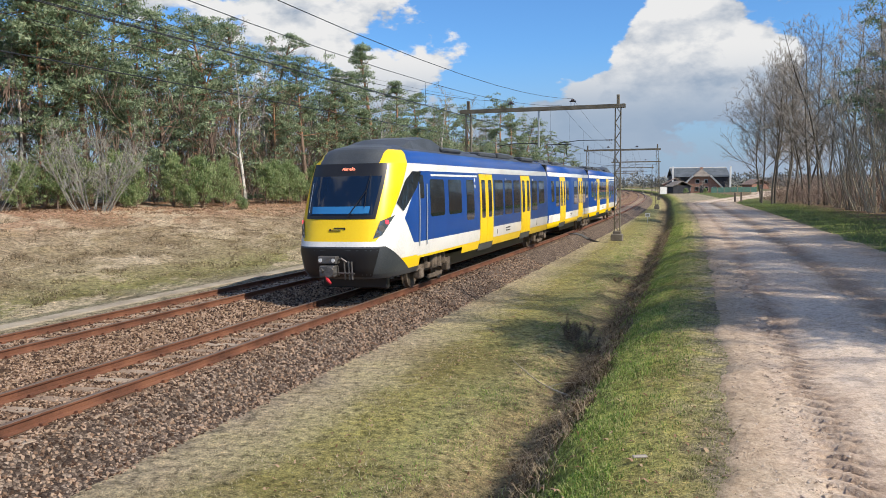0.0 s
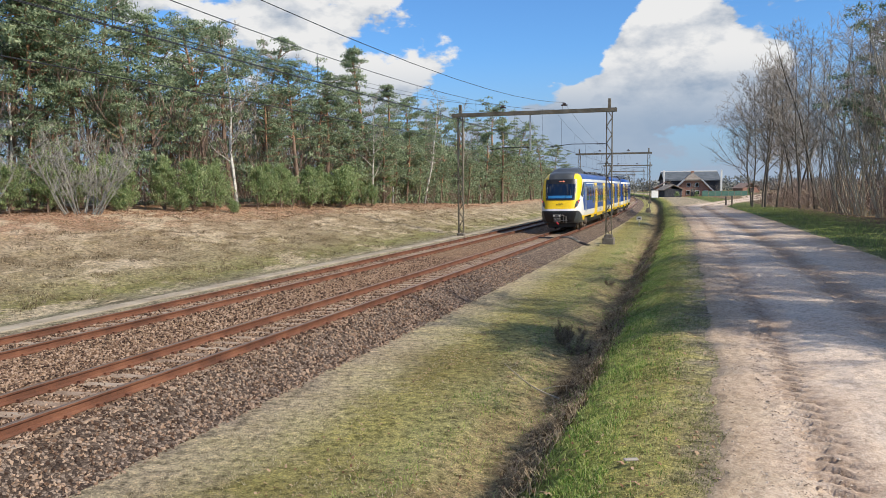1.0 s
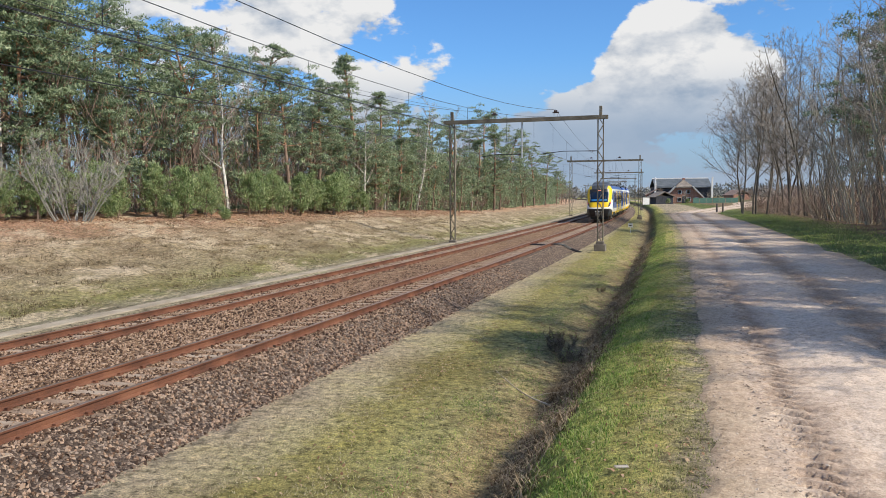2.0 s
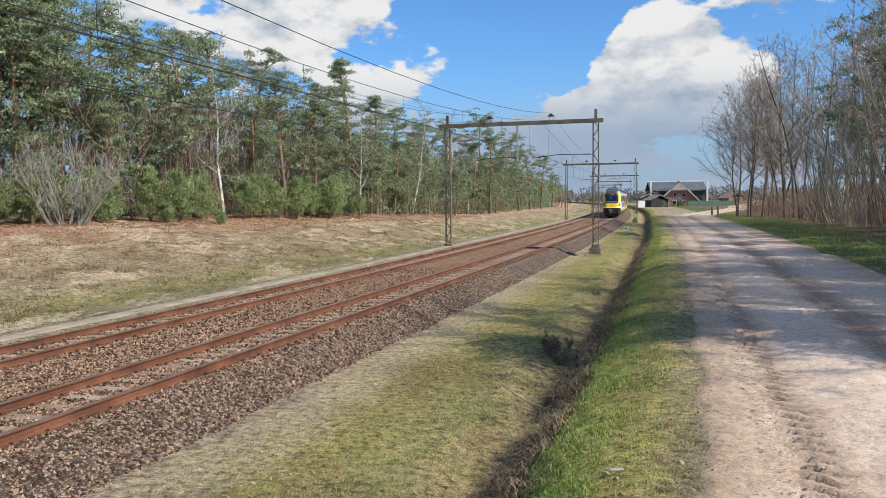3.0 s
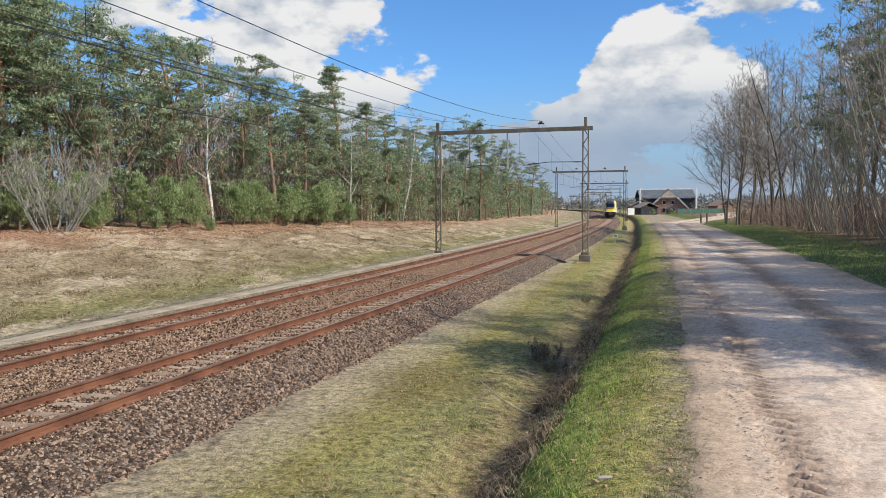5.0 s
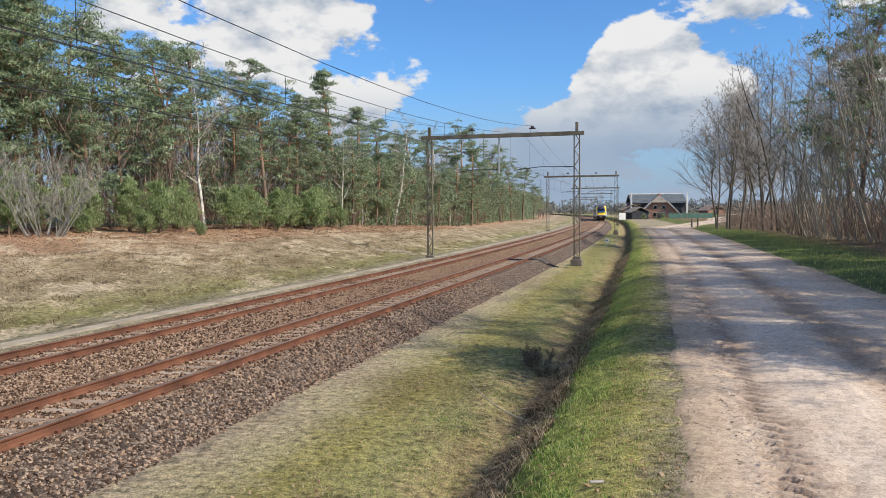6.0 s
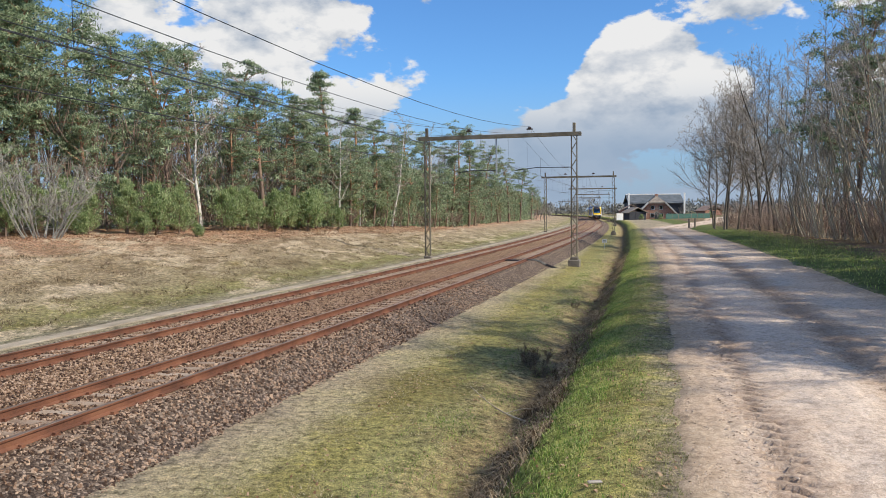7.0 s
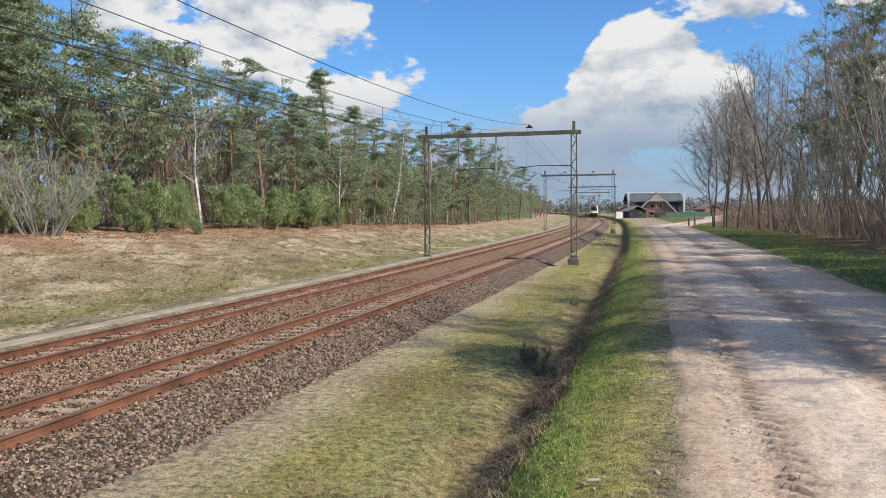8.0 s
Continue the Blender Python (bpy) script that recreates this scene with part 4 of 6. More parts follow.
def cab_fittings(car):
    # windscreen, head panel, lamps, cab side windows
    bm = bmesh.new()
    patch_on_nose(bm, [(-0.30, 2.12), (0.30, 2.12), (0.40, 3.55), (-0.40, 3.55)], 0.014, 12, 10)
    ws = part("windscreen", bm, BLACK, car, "black-edged windscreen with a blue blind", True)
    bm = bmesh.new()
    patch_on_nose(bm, [(-0.25, 2.22), (0.25, 2.22), (0.32, 3.22), (-0.32, 3.22)], 0.022, 12, 8)
    part("windscreen_glass", bm, GLASS_BLUE, car, "bluish windscreen glass", True)
    bm = bmesh.new()
    patch_on_nose(bm, [(-0.20, 2.26), (0.20, 2.26), (0.21, 2.44), (-0.21, 2.44)], 0.026, 10, 3)
    part("cab_blind", bm, CAB_BLUE, car, "bright blue dashboard panel behind the glass", True)
    # white strip: a reflection at the glass edge, laid on as paint
    bm = bmesh.new()
    patch_on_nose(bm, [(-0.262, 2.28), (-0.250, 2.28), (-0.275, 3.05), (-0.285, 3.05)], 0.028, 1, 8)
    part("painted_glint", bm, WHITE, car, "white reflection painted along the windscreen edge")
    for sgn in (-1, 1):
        bm = bmesh.new()
        patch_on_nose(bm, [(sgn * 0.30, 1.62), (sgn * 0.43, 1.70), (sgn * 0.62, 2.20), (sgn * 0.38, 2.06)] if sgn > 0 else [(sgn * 0.43, 1.70), (sgn * 0.30, 1.62), (sgn * 0.38, 2.06), (sgn * 0.62, 2.20)], 0.016, 8, 8)
        part("headlight", bm, LENS, car, "dark slanted lamp cluster", True)
        for u, z, mm, r in ((0.49, 2.03, RED_LAMP, 0.055), (0.41, 1.87, STEEL_DULL, 0.085), (0.36, 1.73, STEEL_DULL, 0.05)):
            x, y = nose_point(z, u)
            x2, y2 = nose_point(z, u + 0.02)
            x1, y1 = nose_point(z, u - 0.02)
            n = Vector((y2 - y1, -(x2 - x1), 0)).normalized()
            c = Vector((x, y, z))
            if sgn < 0:
                c.x, n.x = -c.x, -n.x
            bm = bmesh.new()
            tube(bm, [c + n * 0.0, c + n * 0.030], r, 12)
            part("lamp", bm, mm, car)
        # cab side window, a slanted four-corner pane on the flank
        bm = bmesh.new()
        front = [(2.30, 1.22), (2.50, 0.98), (3.10, 1.50), (3.34, 1.98)]
        back = [(2.30, 1.27), (2.92, 2.20), (3.34, 2.62)]
        rows = []
        for i in range(11):
            z = 2.30 + 1.04 * i / 10
            row = []
            for j in range(7):
                y = lerp_table(z, front) + (lerp_table(z, back) - lerp_table(z, front)) * j / 6
                lo, hi = 0.0, 1.0
                for _ in range(24):
                    md = (lo + hi) / 2
                    if nose_point(z, md)[1] < y:
                        lo = md
                    else:
                        hi = md
                x = nose_point(z, lo)[0]
                row.append(bm.verts.new((sgn * (x + 0.016), y - 0.006, z)))
            rows.append(row)
        for a, b in zip(rows, rows[1:]):
            for j in range(6):
                q = (a[j], a[j + 1], b[j + 1], b[j])
                bm.faces.new(q if sgn > 0 else q[::-1])
        part("cab_window", bm, GLASS_DARK, car, "dark slanted cab side window", True)
        # handrails of the cab door
        for y in (2.25, 2.85):
            bm = bmesh.new()
            x = 1.46
            tube(bm, [(sgn * (curve_table(z, W_TABLE) + 0.03), y + (0.05 if y < 3 else 0.0) * (z - 1.3), z) for z in (1.30, 1.8, 2.3, 2.8, 3.0)], 0.016, 6)
            part("handrail", bm, GALV, car, "pale handrail")
        bm = bmesh.new()
        panel(bm, 2.40, 2.74, 2.60, 3.25, sgn, 0.010, 0.05)
        part("cab_door_window", bm, GLASS_DARK, car)
    # wiper
    bm = bmesh.new()

    def on(u, z, o):
        x, y = nose_point(z, abs(u))
        return Vector((math.copysign(x, u), y - o, z))

    tube(bm, [on(0.02, 2.16, 0.05), on(0.06, 2.45, 0.06), on(0.145, 2.85, 0.06)], 0.012, 5)
    tube(bm, [on(0.15, 2.42, 0.05), on(0.145, 2.85, 0.055), on(0.17, 3.25, 0.05)], 0.010, 5)
    part("wiper", bm, BLACK, car)
    # destination display
    cu = bpy.data.curves.new("destination", "FONT")
    cu.body, cu.size, cu.extrude, cu.align_x = "Almelo", 0.13, 0.004, "CENTER"
    tmp = new("destination", cu)
    bpy.context.view_layer.update()
    me = bpy.data.meshes.new_from_object(tmp)
    bpy.data.objects.remove(tmp)
    me.materials.append(AMBER_TEXT)
    o = new("destination", me)
    o.parent = car
    yy = nose_point(3.42, 0.0)[1]
    o.matrix_basis = Matrix.Translation((0.08, yy - 0.07, 3.37)) @ Matrix.Rotation(radians(62), 4, "X")
    o["label"] = "lit orange destination letters"
    # emblem of two arrows as plain bars
    bm = bmesh.new()
    for k in (-1, 1):
        box(bm, -0.15 + 0.05 * k, 0.15 + 0.05 * k, -0.004, 0.004, k * 0.035 - 0.012, k * 0.035 + 0.012)
        box(bm, k * 0.20 - 0.02, k * 0.20 + 0.02, -0.004, 0.004, min(0, k * 0.035) - 0.01, max(0, k * 0.035) + 0.012)
    o = part("emblem", bm, BLACK, car, "dark emblem bars")
    o.matrix_basis = Matrix.Translation((0, nose_point(1.86, 0.0)[1] - 0.015, 1.86)) @ Matrix.Rotation(radians(-20), 4, "X")
    # coupler opening, its dark painted as a black patch, and the gear
    bm = bmesh.new()
    patch_on_nose(bm, [(-0.30, 0.64), (0.30, 0.64), (0.42, 1.38), (-0.42, 1.38)], 0.008, 10, 6)
    part("coupler_opening_dark", bm, BLACK, car, "black patch painted as the dark of the coupler opening", True)
    bm = bmesh.new()
    box(bm, -0.42, 0.10, -0.16, 0.3, 0.86, 1.05, 0.02)
    box(bm, -0.36, 0.06, -0.22, 0.3, 0.52, 0.82, 0.03)
    tube(bm, [(-0.06, -0.27, 0.66), (-0.06, -0.1, 0.66)], [0.13, 0.15], 12)
    tube(bm, [(-0.28, -0.27, 0.70), (-0.28, -0.1, 0.70)], [0.05, 0.07], 8)
    part("coupler", bm, STEEL_DULL, car, "dull steel automatic coupler").location.z = 0.14
    bm = bmesh.new()
    for x in (0.28, 0.40, 0.48):
        tube(bm, [(x, -0.02, 0.46), (x, -0.06, 0.92)], 0.025, 6)
    tube(bm, [(0.1, -0.06, 0.62), (0.55, -0.06, 0.62)], 0.022, 6)
    tube(bm, [(0.1, -0.05, 0.95), (0.2, -0.08, 1.0), (0.34, -0.05, 0.9)], 0.03, 6)
    part("brake_pipes", bm, STEEL_DULL, car).location.z = 0.14
    for x in (-0.34, 0.02):
        bm = bmesh.new()
        tube(bm, [(x, -0.18, 0.95), (x, -0.165, 0.95)], 0.05, 10)
        part("coupler_lamp", bm, WHITE, car).location.z = 0.14
    bm = bmesh.new()
    tube(bm, [(-0.16, -0.2, 0.56), (-0.10, -0.26, 0.46), (0.0, -0.28, 0.38)], [0.03, 0.05, 0.03], 8)
    part("red_hose", bm, RED_PAINT, car, "red coupling hose").location.z = 0.14
    # snow plough under the bumper
    bm = bmesh.new()
    box(bm, -0.95, 0.95, 1.1, 1.3, 0.24, 0.60, 0.03)
    part("rail_guard", bm, BLACK, car)


GLASS_BLUE = plain("windscreen_blue_glass", (0.006, 0.014, 0.034), 0.05, 0, 0.15)


def stripe(car, a, b, z0, z1, mm, label="", sides=(-1, 1)):
    for side in sides:
        bm = bmesh.new()
        panel(bm, a, b, z0, z1, side, 0.004, 0.01, 0.02)
        part("marking", bm, mm, car, label)


def end_car(train, m):
    body = part("carriage", shell(0, 20.1, True), [BLUE, YELLOW, WHITE, ROOF_GREY, DARK_GREY, UNDER], train, "blue, white and yellow end carriage with a sloped cab")
    body.matrix_basis = m
    fit_side(body, [(3.25, 4.5, 2.06, 3.13), (4.9, 6.2, 2.06, 3.13), (6.75, 7.6, 1.80, 3.13), (10.25, 11.5, 1.80, 3.13), (11.75, 12.95, 1.80, 3.13), (13.2, 14.3, 1.80, 3.13), (16.6, 17.7, 1.80, 3.13), (18.1, 19.3, 2.06, 3.13)], [(8.3, 10.0), (14.5, 16.2)], 0, 20.1)
    stripe(body, 3.4, 8.1, 3.22, 3.28, WHITE, "thin white line of the first class")
    stripe(body, 7.7, 7.8, 2.85, 3.2, WHITE)
    stripe(body, 12.0, 12.1, 2.85, 3.2, WHITE)
    stripe(body, 16.8, 16.9, 2.85, 3.2, WHITE)
    stripe(body, 11.9, 12.6, 1.16, 1.2, BLACK)
    stripe(body, 11.9, 12.6, 1.26, 1.3, BLACK)
    stripe(body, 10.6, 10.66, 1.1, 1.3, BLACK)
    stripe(body, 17.6, 17.66, 1.1, 1.3, BLACK)
    bm = bmesh.new()
    box(bm, -1.30, 1.30, 2.45, 19.9, 0.94, 1.0, 0.01)
    part("floor_plate", bm, BLACK, body)
    bogie(body, 4.4)
    bogie(body, 19.6)
    roof_gear(body, 3.2, 19.6, 3)
    # sloping fairing at the front of the roof
    bm = bmesh.new()
    prof = [(2.3, 4.02), (3.2, 4.30), (4.4, 4.42), (5.0, 4.40), (6.4, 4.10)]
    rows = []
    for y, z in prof:
        rows.append([bm.verts.new((x, y, zz)) for x, zz in ((-0.95, 4.0), (-0.85, z - 0.05), (-0.6, z), (0.6, z), (0.85, z - 0.05), (0.95, 4.0))])
    for a, b in zip(rows, rows[1:]):
        for i in range(5):
            bm.faces.new((a[i], a[i + 1], b[i + 1], b[i]))
    bm.faces.new(rows[0][::-1])
    bm.faces.new(rows[-1])
    part("roof_fairing", bm, DARK_GREY, body, "dark angular roof fairing")
    cab_fittings(body)
    return body


def gangway(train, m):
    bm = bmesh.new()
    for k in range(4):
        w = 1.30 if k % 2 else 1.36
        box(bm, -w, w, -0.22 + k * 0.11, -0.11 + k * 0.11, 0.8, 3.92, 0.02)
    o = part("gangway", bm, BLACK, train, "black folding gangway bellows")
    o.matrix_basis = m


def pantograph(car, y):
    bm = bmesh.new()
    for x in (-0.5, 0.5):
        tube(bm, [(x, y, 4.3), (x * 0.7, y + 0.9, 4.85), (x * 0.9, y - 0.1, 5.45)], 0.022, 5)
    tube(bm, [(-0.8, y - 0.1, 5.47), (0.8, y - 0.1, 5.47)], 0.03, 6)
    tube(bm, [(-0.5, y, 4.3), (0.5, y, 4.3)], 0.03, 6)
    part("pantograph", bm, WIRE, car, "raised pantograph")


def build_train():
    train = empty("electric_train", "blue, yellow and white electric multiple unit leaving along the track", "train")

    def on_arc(y):
        """A pose on the curve of the line, y metres behind the front."""
        a = -KAP * y
        return Matrix.Translation(((math.cos(a) - 1) / KAP, math.sin(-a) / KAP, 0)) @ Matrix.Rotation(-a, 4, "Z")

    mid = on_arc(10.0) @ Matrix.Translation((0, -10.0, 0))
    end_car(train, mid)
    gangway(train, on_arc(20.3))
    m2 = on_arc(27.5) @ Matrix.Translation((0, -7.0, 0))
    body = part("carriage", shell(0, 14.1, False), [BLUE, YELLOW, WHITE, ROOF_GREY, DARK_GREY, UNDER], train, "blue and white middle carriage with yellow doors")
    body.matrix_basis = m2
    fit_side(body, [(0.7, 1.5, 2.06, 3.13), (2.0, 2.9, 1.8, 3.13), (5.2, 6.0, 2.06, 3.13), (7.9, 9.2, 1.8, 3.13), (11.6, 12.4, 1.8, 3.13), (12.8, 13.6, 2.06, 3.13)], [(3.2, 4.9), (9.6, 11.3)], 0, 14.1)
    stripe(body, 6.6, 7.2, 1.16, 1.2, BLACK)
    stripe(body, 6.6, 7.2, 1.26, 1.3, BLACK)
    bogie(body, 13.7)
    roof_gear(body, 0.5, 9.0, 8)
    pantograph(body, 11.0)
    gangway(train, on_arc(34.8))
    end_car(train, on_arc(45.1) @ Matrix.Translation((0, 10.0, 0)) @ Matrix.Rotation(math.pi, 4, "Z"))
    return train


TRAIN = build_train()
S_NOSE, SPEED, BRAKE = 20.25, 35.0, 0.78


def motions():
    walk(TRAIN, [(t, trk_pose(S_NOSE + SPEED * t - 0.5 * BRAKE * t * t, -0.75, 0.02) @ Matrix.Rotation(-0.25 * CANT, 4, "Y")) for t in [0.25 * i for i in range(33)]])


# ---- trees and shrubs ----
class Mesh3:
    """Collects verts and faces of two materials for one mesh."""

    def __init__(self):
        self.v, self.f, self.m, self.n = [], [], [], 0

    def add(self, verts, faces, mat_):
        self.v.append(np.asarray(verts, float))
        self.f += [tuple(int(i) + self.n for i in f) for f in faces]
        self.m += [mat_] * len(faces)
        self.n += len(verts)

    def make(self, name, mats, parent=None):
        return raw(name, np.concatenate(self.v).tolist(), self.f, mats, parent, self.m)


def limb(ms, pts, radii, sides, mat_):
    """A tapering limb through pts."""
    n = len(pts)
    ang = np.arange(sides) * 2 * math.pi / sides
    out = []
    for i in range(n):
        a = pts[min(i + 1, n - 1)] - pts[max(i - 1, 0)]
        a = a / (np.linalg.norm(a) + 1e-9)
        u = np.cross(a, (0.31, 0.17, 0.93) if abs(a[2]) < 0.9 else (1, 0, 0))
        u /= np.linalg.norm(u) + 1e-9
        w = np.cross(a, u)
        out.append(pts[i] + radii[i] * (np.cos(ang)[:, None] * u + np.sin(ang)[:, None] * w))
    faces = [(i * sides + k, i * sides + (k + 1) % sides, (i + 1) * sides + (k + 1) % sides, (i + 1) * sides + k) for i in range(n - 1) for k in range(sides)]
    ms.add(np.concatenate(out), faces, mat_)


def shoot(ms, pts, radii, mat_):
    """A thin three-sided shoot that ends in a point."""
    n = len(pts)
    a = pts[-1] - pts[0]
    a = a / (np.linalg.norm(a) + 1e-9)
    u = np.cross(a, (0.31, 0.17, 0.93) if abs(a[2]) < 0.9 else (1, 0, 0))
    u /= np.linalg.norm(u) + 1e-9
    w = np.cross(a, u)
    star = (u, -0.5 * u + 0.866 * w, -0.5 * u - 0.866 * w)
    v = [pts[i] + radii[i] * k for i in range(n - 1) for k in star] + [pts[-1]]
    f = [(3 * i + k, 3 * i + (k + 1) % 3, 3 * i + 3 + (k + 1) % 3, 3 * i + 3 + k) for i in range(n - 2) for k in range(3)]
    e = 3 * (n - 2)
    f += [(e, e + 1, e + 3), (e + 1, e + 2, e + 3), (e + 2, e, e + 3)]
    ms.add(v, f, mat_)


def bent(rng, p, d, length, n, wander, lift=0.0):
    """Points of a limb that wanders and lifts on its way."""
    pts, d = [np.array(p, float)], np.array(d, float)
    for _ in range(n):
        d = d + rng.normal(0, wander, 3) + np.array((0, 0, lift))
        d /= np.linalg.norm(d)
        pts.append(pts[-1] + d * length / n)
    return pts, d


def tufts(ms, rng, centres, radius, count, size, mat_, up=0.45, slim=0.13):
    """Clumps of needle sprays: slim three-cornered blades that point out of each clump."""
    c = np.repeat(np.asarray(centres), count, axis=0)
    n = len(c)
    o = rng.normal(size=(n, 3))
    o /= np.linalg.norm(o, axis=1)[:, None]
    o[:, 2] = o[:, 2] * 0.75 + up * 0.4
    p = c + o * radius * rng.uniform(0.25, 1.0, (n, 1)) ** 0.6 * np.array((1, 1, 0.62))
    a = o + rng.normal(0, 0.45, (n, 3)) + np.array((0, 0, up))
    a /= np.linalg.norm(a, axis=1)[:, None]
    s = np.cross(a, rng.normal(size=(n, 3)))
    s /= np.linalg.norm(s, axis=1)[:, None] + 1e-9
    ln = size * rng.uniform(0.6, 1.4, (n, 1))
    v = np.stack([p - s * ln * slim, p + s * ln * slim, p + a * ln], 1).reshape(-1, 3)
    ms.add(v, np.arange(3 * n).reshape(-1, 3), mat_)


def pads(ms, rng, centres, radius, count, size, mat_, flat=0.5, rise=0.25, slim=0.24):
    """Cushions of short needle sprays: each spray lies in the skin of its cushion, so that tops and undersides differ."""
    c = np.repeat(np.asarray(centres), count, axis=0)
    rad = np.repeat(rng.uniform(0.65, 1.25, (len(centres), 1)) * radius, count, axis=0)
    n = len(c)
    o = rng.normal(size=(n, 3))
    o /= np.linalg.norm(o, axis=1)[:, None]
    o[:, 2] = np.where(o[:, 2] < -0.2, -o[:, 2] * 0.6, o[:, 2])
    p = c + o * rad * rng.uniform(0.25, 1.0, (n, 1)) ** 0.5 * np.array((1, 1, flat))
    nrm = o * np.array((1, 1, 1.3)) + rng.normal(0, 0.32, (n, 3))
    nrm /= np.linalg.norm(nrm, axis=1)[:, None]
    a = o * 0.6 + rng.normal(0, 0.6, (n, 3)) + np.array((0, 0, rise))
    a -= nrm * np.sum(a * nrm, axis=1)[:, None] * 0.7
    a /= np.linalg.norm(a, axis=1)[:, None] + 1e-9
    s = np.cross(nrm, a)
    s /= np.linalg.norm(s, axis=1)[:, None] + 1e-9
    ln = size * rng.uniform(0.55, 1.45, (n, 1))
    v = np.stack([p - s * ln * slim, p + s * ln * slim, p + a * ln], 1).reshape(-1, 3)
    ms.add(v, np.arange(3 * n).reshape(-1, 3), mat_)


def pine(seed, h, bare=0.45, spread=2.6, pointed=False, dense=1.0, red=True, needles=24, size=0.165):
    """A Scots pine: bare lower trunk, crooked limbs, a broken crown of needle cushions."""
    rng = np.random.default_rng(seed)
    th = empty("pine_tree", "tall Scots pine with a bare reddish trunk and open crown", "tree", "pines at the edge of the wood")
    ms = Mesh3()
    pts, _ = bent(rng, (0, 0, -0.3), (rng.normal(0, 0.05), rng.normal(0, 0.05), 1), h * 0.97 + 0.3, 10, 0.05, 0.03)
    rad = [0.015 * h * (1 - 0.9 * i / 10) ** 0.8 + 0.015 for i in range(11)]
    limb(ms, pts[:6], rad[:6], 8, 0)
    limb(ms, pts[5:], rad[5:], 7, 1 if red else 0)
    centres = []
    n = int(25 * dense)
    for i in range(n):
        t = bare + (0.98 - bare) * (i + rng.random()) / n
        k = t * 10
        j = min(int(k), 9)
        p = pts[j] + (pts[j + 1] - pts[j]) * (k - j)
        u = (t - bare) / (1 - bare)
        ln = spread * ((1 - u) ** 0.9 * 1.1 + 0.12 if pointed else math.sin(math.pi * min(1, 0.30 + 0.68 * u)) ** 0.6 * 0.95 + 0.15) * rng.uniform(0.55, 1.25)
        az = rng.uniform(0, 2 * math.pi)
        lift = 0.15 + 0.55 * u
        lp, _ = bent(rng, p, (math.cos(az), math.sin(az), lift * rng.uniform(0.3, 1.3)), ln, 5, 0.16, 0.06)
        limb(ms, lp, [0.05 * (1 - 0.8 * q / 5) * h / 14 for q in range(6)], 3, 1 if red else 0)
        for q in range(2, 6):
            if q < 5 and rng.random() < 0.30:
                continue
            centres.append(lp[q] + rng.normal(0, 0.2, 3) * np.array((1, 1, 0.4)))
            if q > 2 and rng.random() < 0.75:
                sp, _ = bent(rng, lp[q - 1], (rng.normal(), rng.normal(), 0.3), ln * 0.38, 3, 0.15, 0.06)
                limb(ms, sp, [0.022, 0.018, 0.012, 0.006], 3, 0)
                centres.append(sp[3])
    for q in range(5):
        centres.append(pts[10] + rng.normal(0, 0.3, 3) + np.array((0, 0, -0.25 * q)))
    for i in range(int(9 * dense)):
        # dead snags below the crown
        t = rng.uniform(0.18, bare + 0.1)
        j = int(t * 10)
        az = rng.uniform(0, 2 * math.pi)
        lp, _ = bent(rng, pts[j] + (pts[j + 1] - pts[j]) * (t * 10 - j), (math.cos(az), math.sin(az), 0.1), rng.uniform(0.5, 1.8), 3, 0.2, -0.02)
        limb(ms, lp, [0.025, 0.018, 0.012, 0.004], 3, 0)
    ms.make("trunk", [BARK_PINE, BARK_RED], th)
    cr = Mesh3()
    pads(cr, rng, centres, 0.66, int(needles), size, 0, 0.55, 0.3)
    cr.make("crown", [NEEDLE], th)
    return th


def young_pine(seed, h, wide):
    rng = np.random.default_rng(seed)
    th = empty("young_pine", "bushy green young pine at the wood's edge", "conifer shrub", "young conifers before the wood")
    ms, centres = Mesh3(), []
    pts, _ = bent(rng, (0, 0, -0.15), (0, 0, 1), h, 6, 0.04)
    limb(ms, pts, [0.05 * (1 - 0.85 * i / 6) for i in range(7)], 5, 0)
    for i in range(36):
        t = 0.05 + 0.92 * (i + rng.random()) / 36
        j = min(int(t * 6), 5)
        p = pts[j] + (pts[j + 1] - pts[j]) * (t * 6 - j)
        az = rng.uniform(0, 2 * math.pi)
        ln = wide * (1 - t) ** 0.75 * rng.uniform(0.5, 1.25) + 0.12
        lp, _ = bent(rng, p, (math.cos(az), math.sin(az), 0.55), ln, 3, 0.12, 0.16)
        limb(ms, lp, [0.016, 0.012, 0.009, 0.005], 3, 0)
        centres += [lp[1], lp[2], lp[2] + rng.normal(0, 0.1, 3), lp[3]]
    ms.make("trunk", [BARK_PINE], th)
    cr = Mesh3()
    pads(cr, rng, centres, 0.25, 29, 0.125, 0, 1.0, 1.0, 0.14)
    cr.make("crown", [NEEDLE_YOUNG], th)
    return th


